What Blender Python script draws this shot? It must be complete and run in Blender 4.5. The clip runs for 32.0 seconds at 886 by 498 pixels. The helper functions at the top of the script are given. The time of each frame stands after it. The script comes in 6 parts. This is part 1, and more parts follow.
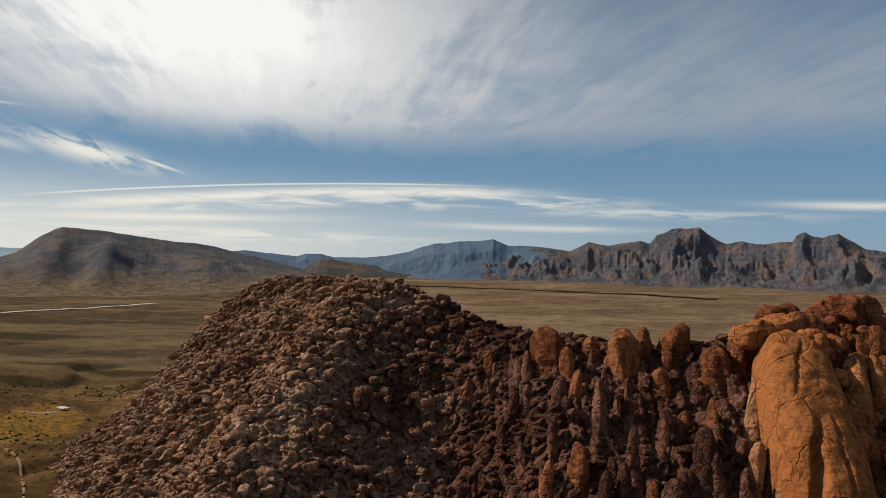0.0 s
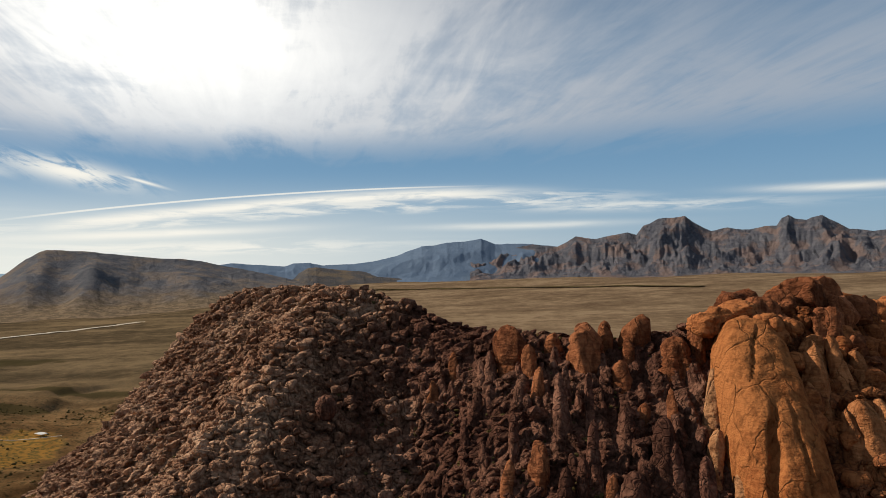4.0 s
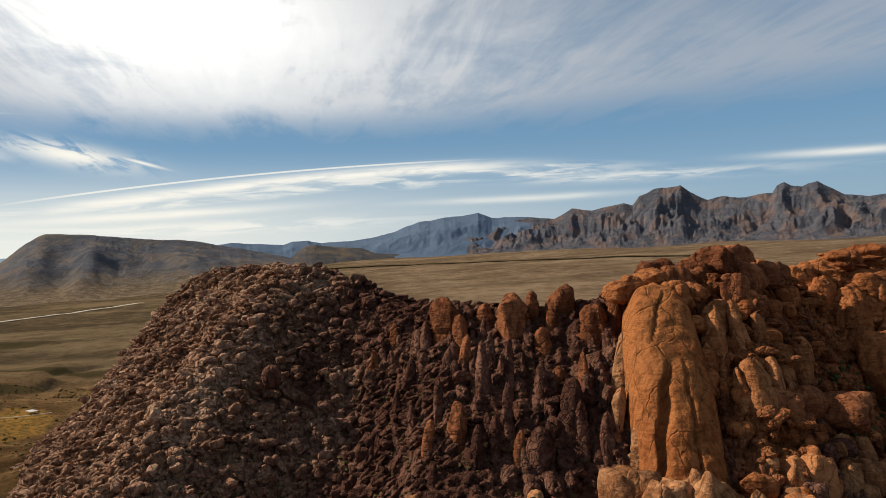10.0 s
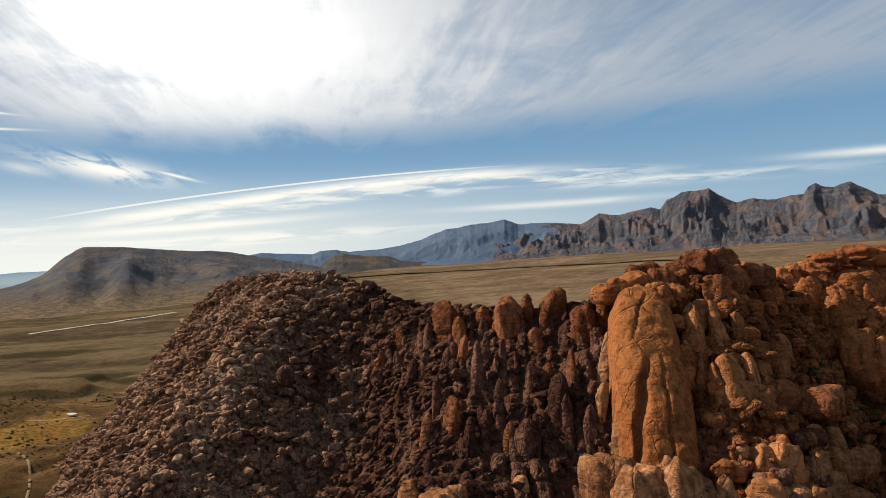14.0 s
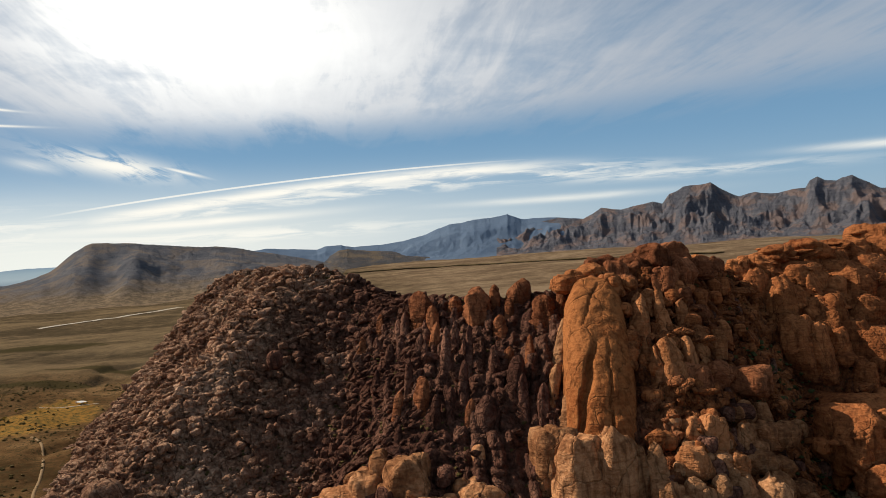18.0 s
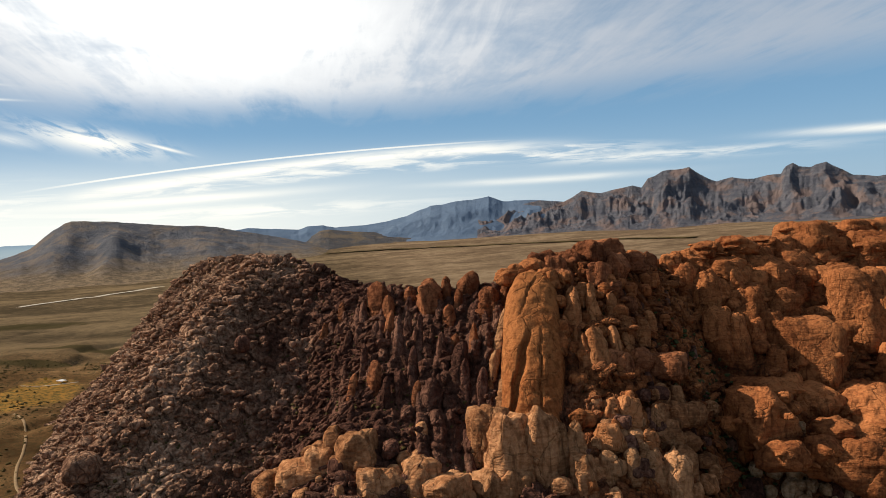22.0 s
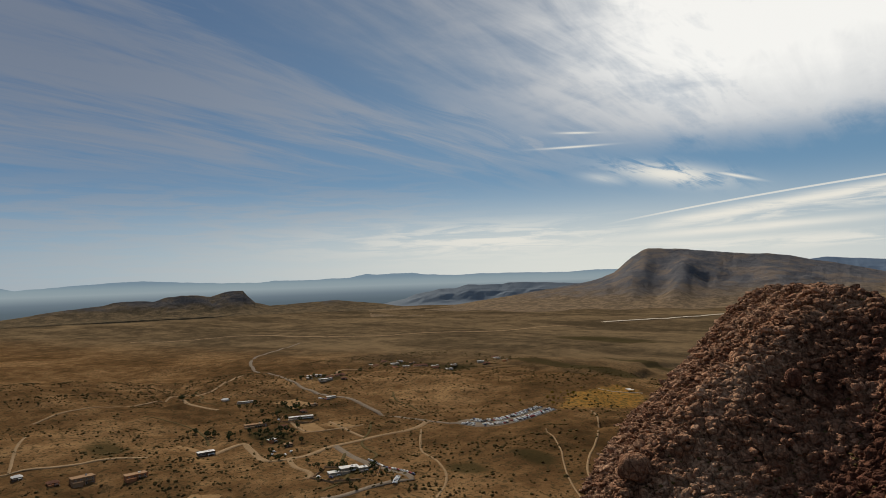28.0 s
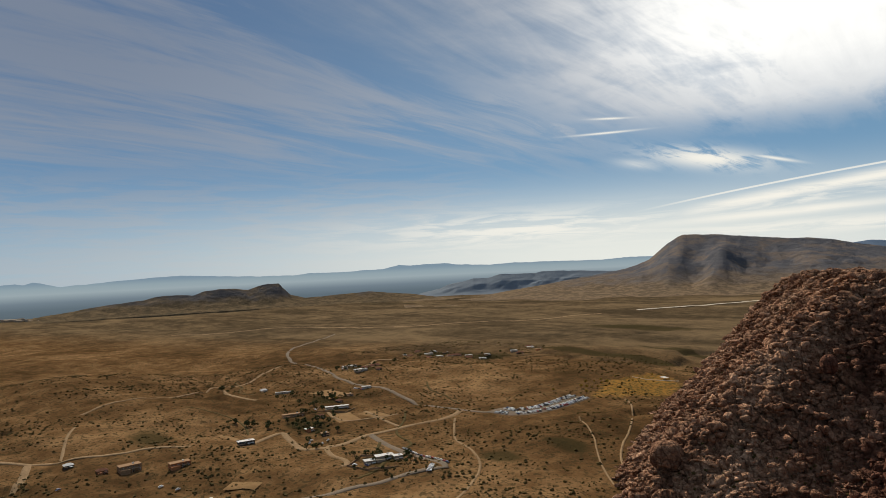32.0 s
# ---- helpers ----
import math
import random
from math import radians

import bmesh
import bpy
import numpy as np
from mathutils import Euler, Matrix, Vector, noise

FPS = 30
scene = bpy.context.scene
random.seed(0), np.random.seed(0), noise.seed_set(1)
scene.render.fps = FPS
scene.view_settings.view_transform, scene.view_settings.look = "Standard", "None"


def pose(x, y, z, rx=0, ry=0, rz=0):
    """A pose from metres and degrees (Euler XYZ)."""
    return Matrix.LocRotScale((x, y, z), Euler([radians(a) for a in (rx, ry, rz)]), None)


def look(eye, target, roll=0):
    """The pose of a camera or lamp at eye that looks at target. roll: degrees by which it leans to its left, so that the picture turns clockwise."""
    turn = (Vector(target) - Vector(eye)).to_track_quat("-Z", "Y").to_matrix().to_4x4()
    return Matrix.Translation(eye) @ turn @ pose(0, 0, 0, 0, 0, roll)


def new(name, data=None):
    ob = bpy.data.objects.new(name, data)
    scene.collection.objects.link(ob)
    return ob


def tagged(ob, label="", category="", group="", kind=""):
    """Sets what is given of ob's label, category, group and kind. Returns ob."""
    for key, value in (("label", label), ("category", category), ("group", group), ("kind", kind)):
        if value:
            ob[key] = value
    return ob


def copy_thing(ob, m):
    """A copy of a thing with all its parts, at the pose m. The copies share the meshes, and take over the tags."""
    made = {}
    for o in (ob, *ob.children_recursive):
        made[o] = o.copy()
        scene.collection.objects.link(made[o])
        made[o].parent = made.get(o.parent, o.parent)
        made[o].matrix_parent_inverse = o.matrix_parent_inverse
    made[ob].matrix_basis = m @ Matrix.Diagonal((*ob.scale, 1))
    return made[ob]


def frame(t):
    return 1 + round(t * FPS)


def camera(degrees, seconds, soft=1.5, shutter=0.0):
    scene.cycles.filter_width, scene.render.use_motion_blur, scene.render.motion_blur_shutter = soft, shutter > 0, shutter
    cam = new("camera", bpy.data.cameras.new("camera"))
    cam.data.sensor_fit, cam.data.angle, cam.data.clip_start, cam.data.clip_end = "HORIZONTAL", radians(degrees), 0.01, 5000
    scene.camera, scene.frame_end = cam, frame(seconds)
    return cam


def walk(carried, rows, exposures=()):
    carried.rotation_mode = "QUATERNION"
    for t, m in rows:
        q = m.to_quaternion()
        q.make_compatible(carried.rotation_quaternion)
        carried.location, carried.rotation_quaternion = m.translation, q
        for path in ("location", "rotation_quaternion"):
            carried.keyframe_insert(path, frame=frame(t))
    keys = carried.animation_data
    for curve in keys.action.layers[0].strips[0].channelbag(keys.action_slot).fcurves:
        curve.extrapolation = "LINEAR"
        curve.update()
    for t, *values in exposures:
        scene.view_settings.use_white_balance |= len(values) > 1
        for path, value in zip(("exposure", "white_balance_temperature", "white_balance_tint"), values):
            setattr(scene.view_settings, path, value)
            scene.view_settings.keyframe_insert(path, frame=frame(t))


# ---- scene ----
cam = camera(68.0, 32.0, 0.5)
PATH = [
    (0, (-1.513, -23.544, 169.384), (-1.537, -21.545, 169.434), 1.50),
    (0.5, (0.051, -20.318, 170.355), (0.132, -18.320, 170.403), 1.03),
    (1, (1.547, -18.390, 170.988), (1.636, -16.393, 171.033), 0.60),
    (1.5, (2.797, -17.555, 171.086), (2.832, -15.556, 171.140), 0.10),
    (2, (4.573, -17.647, 170.821), (4.578, -15.648, 170.881), -0.29),
    (2.5, (7.046, -18.300, 170.598), (7.055, -16.301, 170.661), -0.72),
    (4.5, (18.908, -23.415, 169.911), (18.906, -21.415, 169.965), -1.89),
    (5, (22.013, -25.727, 169.626), (22.005, -23.727, 169.680), -2.12),
    (5.5, (25.358, -28.568, 169.258), (25.339, -26.569, 169.308), -2.33),
    (6, (28.738, -31.558, 168.919), (28.689, -29.559, 168.968), -2.48),
    (6.5, (32.740, -33.910, 169.001), (32.691, -31.911, 169.046), -2.55),
    (7, (36.554, -35.593, 169.481), (36.536, -33.594, 169.521), -2.57),
    (7.5, (39.775, -37.167, 169.869), (39.766, -35.167, 169.899), -2.68),
    (8, (42.370, -38.857, 170.055), (42.363, -36.857, 170.069), -2.65),
    (8.5, (44.760, -40.369, 170.015), (44.754, -38.369, 170.017), -2.67),
    (9, (47.165, -41.600, 169.802), (47.159, -39.600, 169.793), -2.68),
    (9.5, (49.447, -42.645, 169.545), (49.442, -40.645, 169.527), -2.73),
    (10, (51.637, -43.571, 169.505), (51.631, -41.571, 169.484), -2.96),
    (10.5, (54.247, -44.900, 169.475), (54.267, -42.900, 169.450), -3.08),
    (11, (56.674, -47.167, 169.260), (56.696, -45.167, 169.236), -3.30),
    (11.5, (58.501, -50.349, 168.984), (58.496, -48.349, 168.968), -3.39),
    (12, (60.646, -53.907, 169.010), (60.620, -51.907, 169.003), -3.72),
    (12.5, (62.897, -57.862, 168.950), (62.891, -55.862, 168.941), -3.76),
    (13, (63.654, -62.118, 168.758), (63.549, -60.120, 168.758), -3.86),
    (13.5, (65.536, -66.108, 168.625), (65.434, -64.111, 168.629), -3.79),
    (14, (68.590, -69.422, 168.537), (68.497, -67.424, 168.543), -3.80),
    (14.5, (71.922, -72.134, 168.459), (71.838, -70.136, 168.466), -3.80),
    (15, (75.108, -74.661, 168.435), (75.043, -72.662, 168.439), -3.94),
    (15.5, (77.903, -77.944, 168.385), (77.845, -75.945, 168.383), -4.01),
    (17.5, (88.156, -97.844, 167.277), (88.082, -95.845, 167.266), -4.22),
    (18, (90.001, -103.743, 167.057), (89.888, -101.747, 167.049), -4.03),
    (18.5, (92.333, -109.780, 167.376), (92.220, -107.783, 167.370), -4.12),
    (19, (95.469, -115.229, 167.919), (95.356, -113.232, 167.901), -4.02),
    (19.5, (99.351, -119.962, 168.518), (99.258, -117.964, 168.495), -3.89),
    (20, (102.881, -124.294, 168.951), (102.849, -122.295, 168.914), -4.14),
    (20.5, (105.248, -128.367, 169.742), (105.186, -126.369, 169.693), -3.92),
    (21, (107.369, -131.827, 171.208), (107.302, -129.829, 171.150), -3.77),
    (21.5, (109.596, -134.954, 173.258), (109.527, -132.956, 173.193), -3.64),
    (22, (111.880, -138.037, 175.714), (111.811, -136.040, 175.642), -3.45),
    (22.5, (114.258, -141.168, 178.185), (114.199, -139.170, 178.108), -3.28),
    (23, (116.671, -144.497, 180.146), (116.612, -142.499, 180.077), -3.20),
    (23.5, (118.962, -147.953, 181.537), (118.911, -145.955, 181.475), -3.15),
    (24, (120.805, -151.153, 182.398), (120.758, -149.154, 182.346), -3.14),
    (24.5, (122.095, -153.704, 182.544), (122.046, -151.705, 182.502), -3.23),
    (25, (122.915, -155.371, 181.518), (122.807, -153.374, 181.490), -3.35),
    (25.5, (125.538, -155.671, 177.555), (124.897, -153.777, 177.578), -3.67),
    (26, (127.658, -156.213, 176.019), (126.551, -154.548, 176.068), -2.84),
    (26.5, (129.137, -154.623, 175.443), (127.913, -153.043, 175.510), -2.34),
    (28.5, (129.497, -143.692, 173.541), (127.946, -142.433, 173.634), -2.00),
    (29, (130.102, -143.386, 173.590), (128.543, -142.136, 173.683), -2.06),
    (29.5, (130.845, -143.898, 173.753), (129.293, -142.639, 173.843), -2.10),
    (30, (131.687, -144.720, 173.824), (130.140, -143.457, 173.913), -2.22),
    (30.5, (132.641, -145.304, 173.945), (131.086, -144.048, 174.030), -2.37),
    (31, (133.369, -145.993, 174.034), (131.809, -144.744, 174.116), -2.53),
    (31.5, (134.052, -146.427, 174.165), (132.489, -145.182, 174.239), -2.67),
    (32, (134.828, -146.693, 174.203), (133.261, -145.452, 174.269), -2.77),
]
walk(cam, [(t, look(e, a, r)) for t, e, a, r in PATH],
     [(0, -0.22), (1, -0.08), (2.5, -0.05), (6, 0.05), (9, 0.0), (12, 0.12), (16, 0.15), (18, 0.1), (19, 0.04), (20, 0.18), (22, 0.28), (24.5, 0.2), (26, 0.05), (28.5, -0.28), (31, -0.28), (32, -0.05)])

# ---- light and sky ----
SUN_AZ, SUN_EL = -75.0, 37.0          # degrees from +y towards +x, and above the horizon


def ramp(nodes, stops, interp="LINEAR"):
    r = nodes.new("ShaderNodeValToRGB")
    r.color_ramp.interpolation = interp
    while len(r.color_ramp.elements) < len(stops):
        r.color_ramp.elements.new(0.5)
    for e, (p, c) in zip(r.color_ramp.elements, stops):
        e.position = p
        e.color = (*c, 1) if len(c) == 3 else c
    return r


class Graph:
    """Small helper to wire shader maths."""

    def __init__(self, tree):
        self.t, self.n, self.l = tree, tree.nodes, tree.links

    def math(self, op, a, b=0.0, c=0.0, clamp=False):
        m = self.n.new("ShaderNodeMath")
        m.operation, m.use_clamp = op, clamp
        for k, v in enumerate((a, b, c)):
            if isinstance(v, (int, float)):
                m.inputs[k].default_value = v
            else:
                self.l.new(v, m.inputs[k])
        return m.outputs[0]

    def add(self, a, b): return self.math("ADD", a, b)
    def sub(self, a, b): return self.math("SUBTRACT", a, b)
    def mul(self, a, b): return self.math("MULTIPLY", a, b)

    def step(self, v, lo, hi):
        m = self.n.new("ShaderNodeMapRange")
        m.interpolation_type = "SMOOTHSTEP"
        m.inputs["From Min"].default_value, m.inputs["From Max"].default_value = lo, hi
        self.l.new(v, m.inputs["Value"])
        return m.outputs["Result"]

    def bell(self, u, v, u0, v0, su, sv):
        a = self.mul(self.sub(u, float(u0)), 1.0 / su)
        b = self.mul(self.sub(v, float(v0)), 1.0 / sv)
        return self.math("EXPONENT", self.mul(self.add(self.mul(a, a), self.mul(b, b)), -1.0))

    def vec(self, x, y, z):
        c = self.n.new("ShaderNodeCombineXYZ")
        for k, v in enumerate((x, y, z)):
            if isinstance(v, (int, float)):
                c.inputs[k].default_value = v
            else:
                self.l.new(v, c.inputs[k])
        return c.outputs[0]

    def noise(self, vec, scale, detail=6, rough=0.55, distort=0.0):
        t = self.n.new("ShaderNodeTexNoise")
        t.inputs["Scale"].default_value, t.inputs["Detail"].default_value = scale, detail
        t.inputs["Roughness"].default_value, t.inputs["Distortion"].default_value = rough, distort
        self.l.new(vec, t.inputs["Vector"])
        return t.outputs["Fac"]

    def mix(self, f, a, b):
        m = self.n.new("ShaderNodeMix")
        m.data_type = "RGBA"
        for sock, v in ((m.inputs[0], f), (m.inputs[6], a), (m.inputs[7], b)):
            if isinstance(v, (int, float)):
                sock.default_value = v
            elif isinstance(v, tuple):
                sock.default_value = (*v, 1)
            else:
                self.l.new(v, sock)
        return m.outputs[2]


world = bpy.data.worlds.new("sky")
scene.world = world
world.use_nodes = True
W = Graph(world.node_tree)
W.n.clear()
sky = W.n.new("ShaderNodeTexSky")
sky.sky_type = "NISHITA"
sky.sun_disc = False
sky.sun_elevation, sky.sun_rotation = radians(SUN_EL), radians(SUN_AZ)
sky.air_density, sky.dust_density, sky.ozone_density = 1.0, 0.15, 3.0
tc = W.n.new("ShaderNodeTexCoord")
sep = W.n.new("ShaderNodeSeparateXYZ")
W.l.new(tc.outputs["Generated"], sep.inputs[0])
DEG = 180 / math.pi
az = W.mul(W.math("ARCTAN2", sep.outputs[0], sep.outputs[1]), DEG)
el = W.mul(W.math("ARCSINE", W.math("MINIMUM", W.math("MAXIMUM", sep.outputs[2], -1.0), 1.0)), DEG)
# high cirrus lies in streets on a flat layer, which run away towards one bearing
STREET = radians(-13.0)
low_h = W.add(W.math("MAXIMUM", sep.outputs[2], 0.015), 0.05)
flat_x, flat_y = W.math("DIVIDE", sep.outputs[0], low_h), W.math("DIVIDE", sep.outputs[1], low_h)
across = W.sub(W.mul(flat_x, math.cos(STREET)), W.mul(flat_y, math.sin(STREET)))
along = W.add(W.mul(flat_x, math.sin(STREET)), W.mul(flat_y, math.cos(STREET)))
streak = W.noise(W.vec(W.mul(across, 1.5), W.mul(along, 0.36), 3.0), 1.0, 9, 0.60, 0.7)
fine = W.noise(W.vec(W.mul(across, 5.5), W.mul(along, 0.95), 8.0), 1.0, 8, 0.62, 0.9)
puff = W.noise(W.vec(W.mul(across, 2.2), W.mul(along, 1.7), 5.0), 1.0, 8, 0.60, 0.4)
thread = W.noise(W.vec(W.mul(az, 0.16), W.mul(el, 1.5), 2.0), 1.0, 7, 0.62, 0.5)
both = W.add(W.mul(streak, 0.5), W.add(W.mul(fine, 0.24), W.mul(puff, 0.26)))
# the sheet ends in a ragged edge over the blue gap; towards the west it breaks up into strands
under = W.sub(el, W.add(9.7, W.mul(W.sub(both, 0.5), 9.0)))
sheet_up = W.step(under, -0.7, 2.6)
west = W.step(W.add(az, W.mul(W.sub(el, 9.0), 1.9)), -46.0, -24.0)
east = W.sub(1.0, W.mul(W.step(az, 4.0, 34.0), W.step(el, 14.0, 20.0)))
dense = W.add(W.mul(W.step(both, 0.38, 0.58), 0.58), W.add(0.22, W.mul(W.bell(az, el, -16, 17, 24, 9.0), 0.5)))
cover = W.mul(W.mul(sheet_up, W.math("MINIMUM", dense, 0.97)), W.mul(W.add(0.25, W.mul(west, 0.75)), W.add(0.42, W.mul(east, 0.58))))
# strands in the west, and a thin veil that thickens low down
strands = W.mul(W.mul(W.sub(1.0, west), W.step(el, 6.0, 12.0)), W.mul(W.step(W.add(W.mul(fine, 0.4), W.mul(streak, 0.6)), 0.38, 0.60), 0.80))
fan = W.mul(W.bell(az, W.add(el, W.mul(W.add(az, 44.0), 0.42)), -44, 13.0, 7.5, 2.3), W.mul(W.step(fine, 0.42, 0.66), 0.8))
veil = W.mul(W.mul(W.sub(1.0, W.step(az, -58.0, -40.0)), W.sub(1.0, W.step(el, 5.0, 12.0))), W.mul(W.step(thread, 0.36, 0.62), 0.6))
bulge = W.mul(W.bell(az, el, -41, 19.5, 13, 6.5), W.add(0.25, W.mul(W.step(both, 0.40, 0.60), 0.75)))
cover = W.math("MAXIMUM", W.math("MAXIMUM", cover, bulge), W.math("MAXIMUM", strands, W.math("MAXIMUM", fan, veil)))
# overhead and behind, the cloud thins out
cover = W.mul(cover, W.sub(1.0, W.mul(W.step(el, 26.0, 42.0), 0.9)))
# the long low bank with the thin trail along its upper edge, the banks under it, and the wisps below the sun
trail_el = W.sub(7.0, W.mul(W.math("POWER", W.math("ABSOLUTE", W.add(az, 0.5)), 2.0), 0.0024))
trail = W.mul(W.sub(1.0, W.step(W.math("ABSOLUTE", W.sub(el, trail_el)), 0.03, 0.11)), W.mul(W.step(az, -36.0, -28.0), W.sub(1.0, W.step(az, -6.0, 8.0))))
drop = W.add(W.sub(el, trail_el), W.mul(W.sub(thread, 0.5), 0.7))
core_mid = W.add(W.mul(W.step(az, -30.0, 4.0), 0.35), -0.95)
core = W.math("EXPONENT", W.mul(W.math("POWER", W.math("ABSOLUTE", W.mul(W.sub(drop, core_mid), 2.1)), 2.0), -1.0))
core = W.mul(W.mul(core, W.add(0.55, W.mul(W.step(thread, 0.35, 0.55), 0.45))), W.mul(W.step(az, -33.5, -28.0), W.sub(1.0, W.step(az, -2.0, 14.0))))
skirt = W.mul(W.mul(W.step(drop, -2.4, -1.5), W.sub(1.0, W.step(drop, -0.7, -0.1))), W.mul(W.mul(W.step(thread, 0.40, 0.62), 0.7), W.mul(W.step(az, -34.0, -26.0), W.sub(1.0, W.step(az, 6.0, 22.0)))))
low = W.mul(W.bell(az, W.sub(el, W.add(3.65, W.mul(W.add(az, 14.0), 0.035))), -24, 0, 9.5, 0.33), W.add(0.35, W.mul(thread, 1.2)))
low2 = W.mul(W.bell(az, el, -44, 3.3, 12, 1.3), W.mul(W.step(thread, 0.40, 0.60), 0.85))
low3 = W.mul(W.bell(az, W.add(el, W.mul(az, 0.01)), 7, 3.5, 8, 0.28), W.add(0.2, W.mul(thread, 0.8)))
low4 = W.mul(W.bell(az, W.add(el, W.mul(az, 0.04)), 32, 6.45, 5.5, 0.30), W.add(0.45, W.mul(fine, 0.6)))
low5 = W.mul(W.bell(az, W.add(el, W.mul(az, 0.03)), 16, 5.25, 11, 0.42), W.mul(W.step(thread, 0.34, 0.60), 0.65))
low6 = W.mul(W.bell(az, el, -20, 2.1, 15, 0.55), W.mul(W.step(thread, 0.40, 0.62), 0.8))
wisp_y = W.add(el, W.mul(W.add(az, 30.0), 0.17))
wisp = W.mul(W.bell(az, wisp_y, -29.3, 8.15, 4.2, 0.80), W.step(W.add(W.mul(fine, 0.6), W.mul(puff, 0.4)), 0.39, 0.52))
wisp = W.math("MAXIMUM", wisp, W.mul(W.bell(az, W.add(el, W.mul(W.add(az, 24.5), 0.28)), -24.4, 7.5, 1.6, 0.13), 0.9))
wisp2 = W.mul(W.bell(az, wisp_y, -34.6, 7.3, 1.7, 0.42), W.mul(fine, 0.9))
trails = 0.0
for bearing, height, length, rise in ((-37.2, 10.88, 2.5, 0.0), (-36.8, 12.03, 1.4, -0.06)):
    trails = W.add(trails, W.mul(W.bell(az, W.sub(el, W.mul(W.sub(az, bearing), rise)), bearing, height, length, 0.085), 0.9))
lowall = W.math("MAXIMUM", W.math("MAXIMUM", W.math("MAXIMUM", core, W.mul(trail, 0.75)), W.math("MAXIMUM", W.math("MAXIMUM", low, low6), W.math("MAXIMUM", low4, low5))),
                W.math("MAXIMUM", W.math("MAXIMUM", W.math("MAXIMUM", low2, skirt), low3), W.math("MAXIMUM", wisp, W.add(wisp2, trails))), clamp=True)
glow = W.add(W.bell(az, el, -24, 22, 14, 8), W.mul(W.bell(az, el, -15, 17, 22, 7.5), 0.50))
haze = W.sub(1.0, W.step(el, 0.5, 9.0))
blue = W.n.new("ShaderNodeVectorMath")
blue.operation = "SCALE"
W.l.new(sky.outputs[0], blue.inputs[0])
blue.inputs["Scale"].default_value = 0.05
deep = W.mix(W.step(el, 2.0, 40.0), (0.20, 0.40, 0.62), (0.075, 0.125, 0.21))
clear = W.mix(0.65, blue.outputs[0], deep)
# the sky overhead and away from the sun is far dimmer
clear = W.mix(W.mul(W.bell(az, el, -84, 20, 30, 15), 0.6), clear, (0.05, 0.11, 0.25))
clear = W.mix(W.step(el, 26.0, 60.0), clear, (0.232, 0.262, 0.310))
cloud_tone = W.mix(W.math("MINIMUM", W.mul(glow, W.add(0.45, W.add(W.mul(puff, 0.5), W.mul(fine, 0.6)))), 1.0), W.mix(W.bell(az, el, -84, 20, 30, 15), (0.41, 0.44, 0.49), (0.24, 0.27, 0.33)), (1.25, 1.22, 1.15))
tone = W.mix(W.mul(cover, 0.88), clear, cloud_tone)
side = W.bell(az, 0.0, -34, 0, 46, 1.0)
tone = W.mix(W.mul(haze, W.add(0.20, W.mul(side, 0.74))), tone, W.mix(side, (0.40, 0.50, 0.57), (0.86, 0.87, 0.80)))
tone = W.mix(lowall, tone, (0.95, 0.92, 0.83))
bg = W.n.new("ShaderNodeBackground")
bg.inputs["Strength"].default_value = 1.0
W.l.new(tone, bg.inputs["Color"])
wout = W.n.new("ShaderNodeOutputWorld")
W.l.new(bg.outputs[0], wout.inputs[0])

sun_data = bpy.data.lights.new("sun", "SUN")
sun_data.energy, sun_data.angle, sun_data.color = 5.0, radians(0.8), (1.0, 0.89, 0.74)
sun = new("sun", sun_data)
sun.matrix_world = look((0, 0, 0), (-math.sin(radians(SUN_AZ)) * math.cos(radians(SUN_EL)),
                                    -math.cos(radians(SUN_AZ)) * math.cos(radians(SUN_EL)), -math.sin(radians(SUN_EL))))


# ---- materials ----
def material(name, build, rough=0.9, bump=None, spec=0.2):
    """build(g, pos) gives the colour socket; bump(g, pos) a height socket in metres."""
    m = bpy.data.materials.new(name)
    m.use_nodes = True
    g = Graph(m.node_tree)
    bsdf = g.n["Principled BSDF"]
    bsdf.inputs["Roughness"].default_value = rough
    bsdf.inputs["Specular IOR Level"].default_value = spec
    geo = g.n.new("ShaderNodeNewGeometry")
    col = build(g, geo)
    if isinstance(col, tuple):
        bsdf.inputs["Base Color"].default_value = (*col, 1)
    else:
        g.l.new(col, bsdf.inputs["Base Color"])
    if bump:
        b = g.n.new("ShaderNodeBump")
        b.inputs["Distance"].default_value = 1.0
        b.inputs["Strength"].default_value = 1.0
        g.l.new(bump(g, geo), b.inputs["Height"])
        g.l.new(b.outputs[0], bsdf.inputs["Normal"])
    return m


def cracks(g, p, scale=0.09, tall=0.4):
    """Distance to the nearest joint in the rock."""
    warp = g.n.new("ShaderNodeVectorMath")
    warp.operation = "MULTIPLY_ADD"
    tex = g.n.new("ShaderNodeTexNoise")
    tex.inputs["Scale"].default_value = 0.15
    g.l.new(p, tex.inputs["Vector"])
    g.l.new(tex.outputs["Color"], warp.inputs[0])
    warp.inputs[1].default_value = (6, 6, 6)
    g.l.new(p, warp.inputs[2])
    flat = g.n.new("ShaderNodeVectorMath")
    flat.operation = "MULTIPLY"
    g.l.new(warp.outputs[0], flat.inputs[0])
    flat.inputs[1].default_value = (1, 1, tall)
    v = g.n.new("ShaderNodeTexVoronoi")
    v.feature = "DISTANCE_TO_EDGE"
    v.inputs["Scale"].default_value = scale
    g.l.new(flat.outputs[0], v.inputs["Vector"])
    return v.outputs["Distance"]


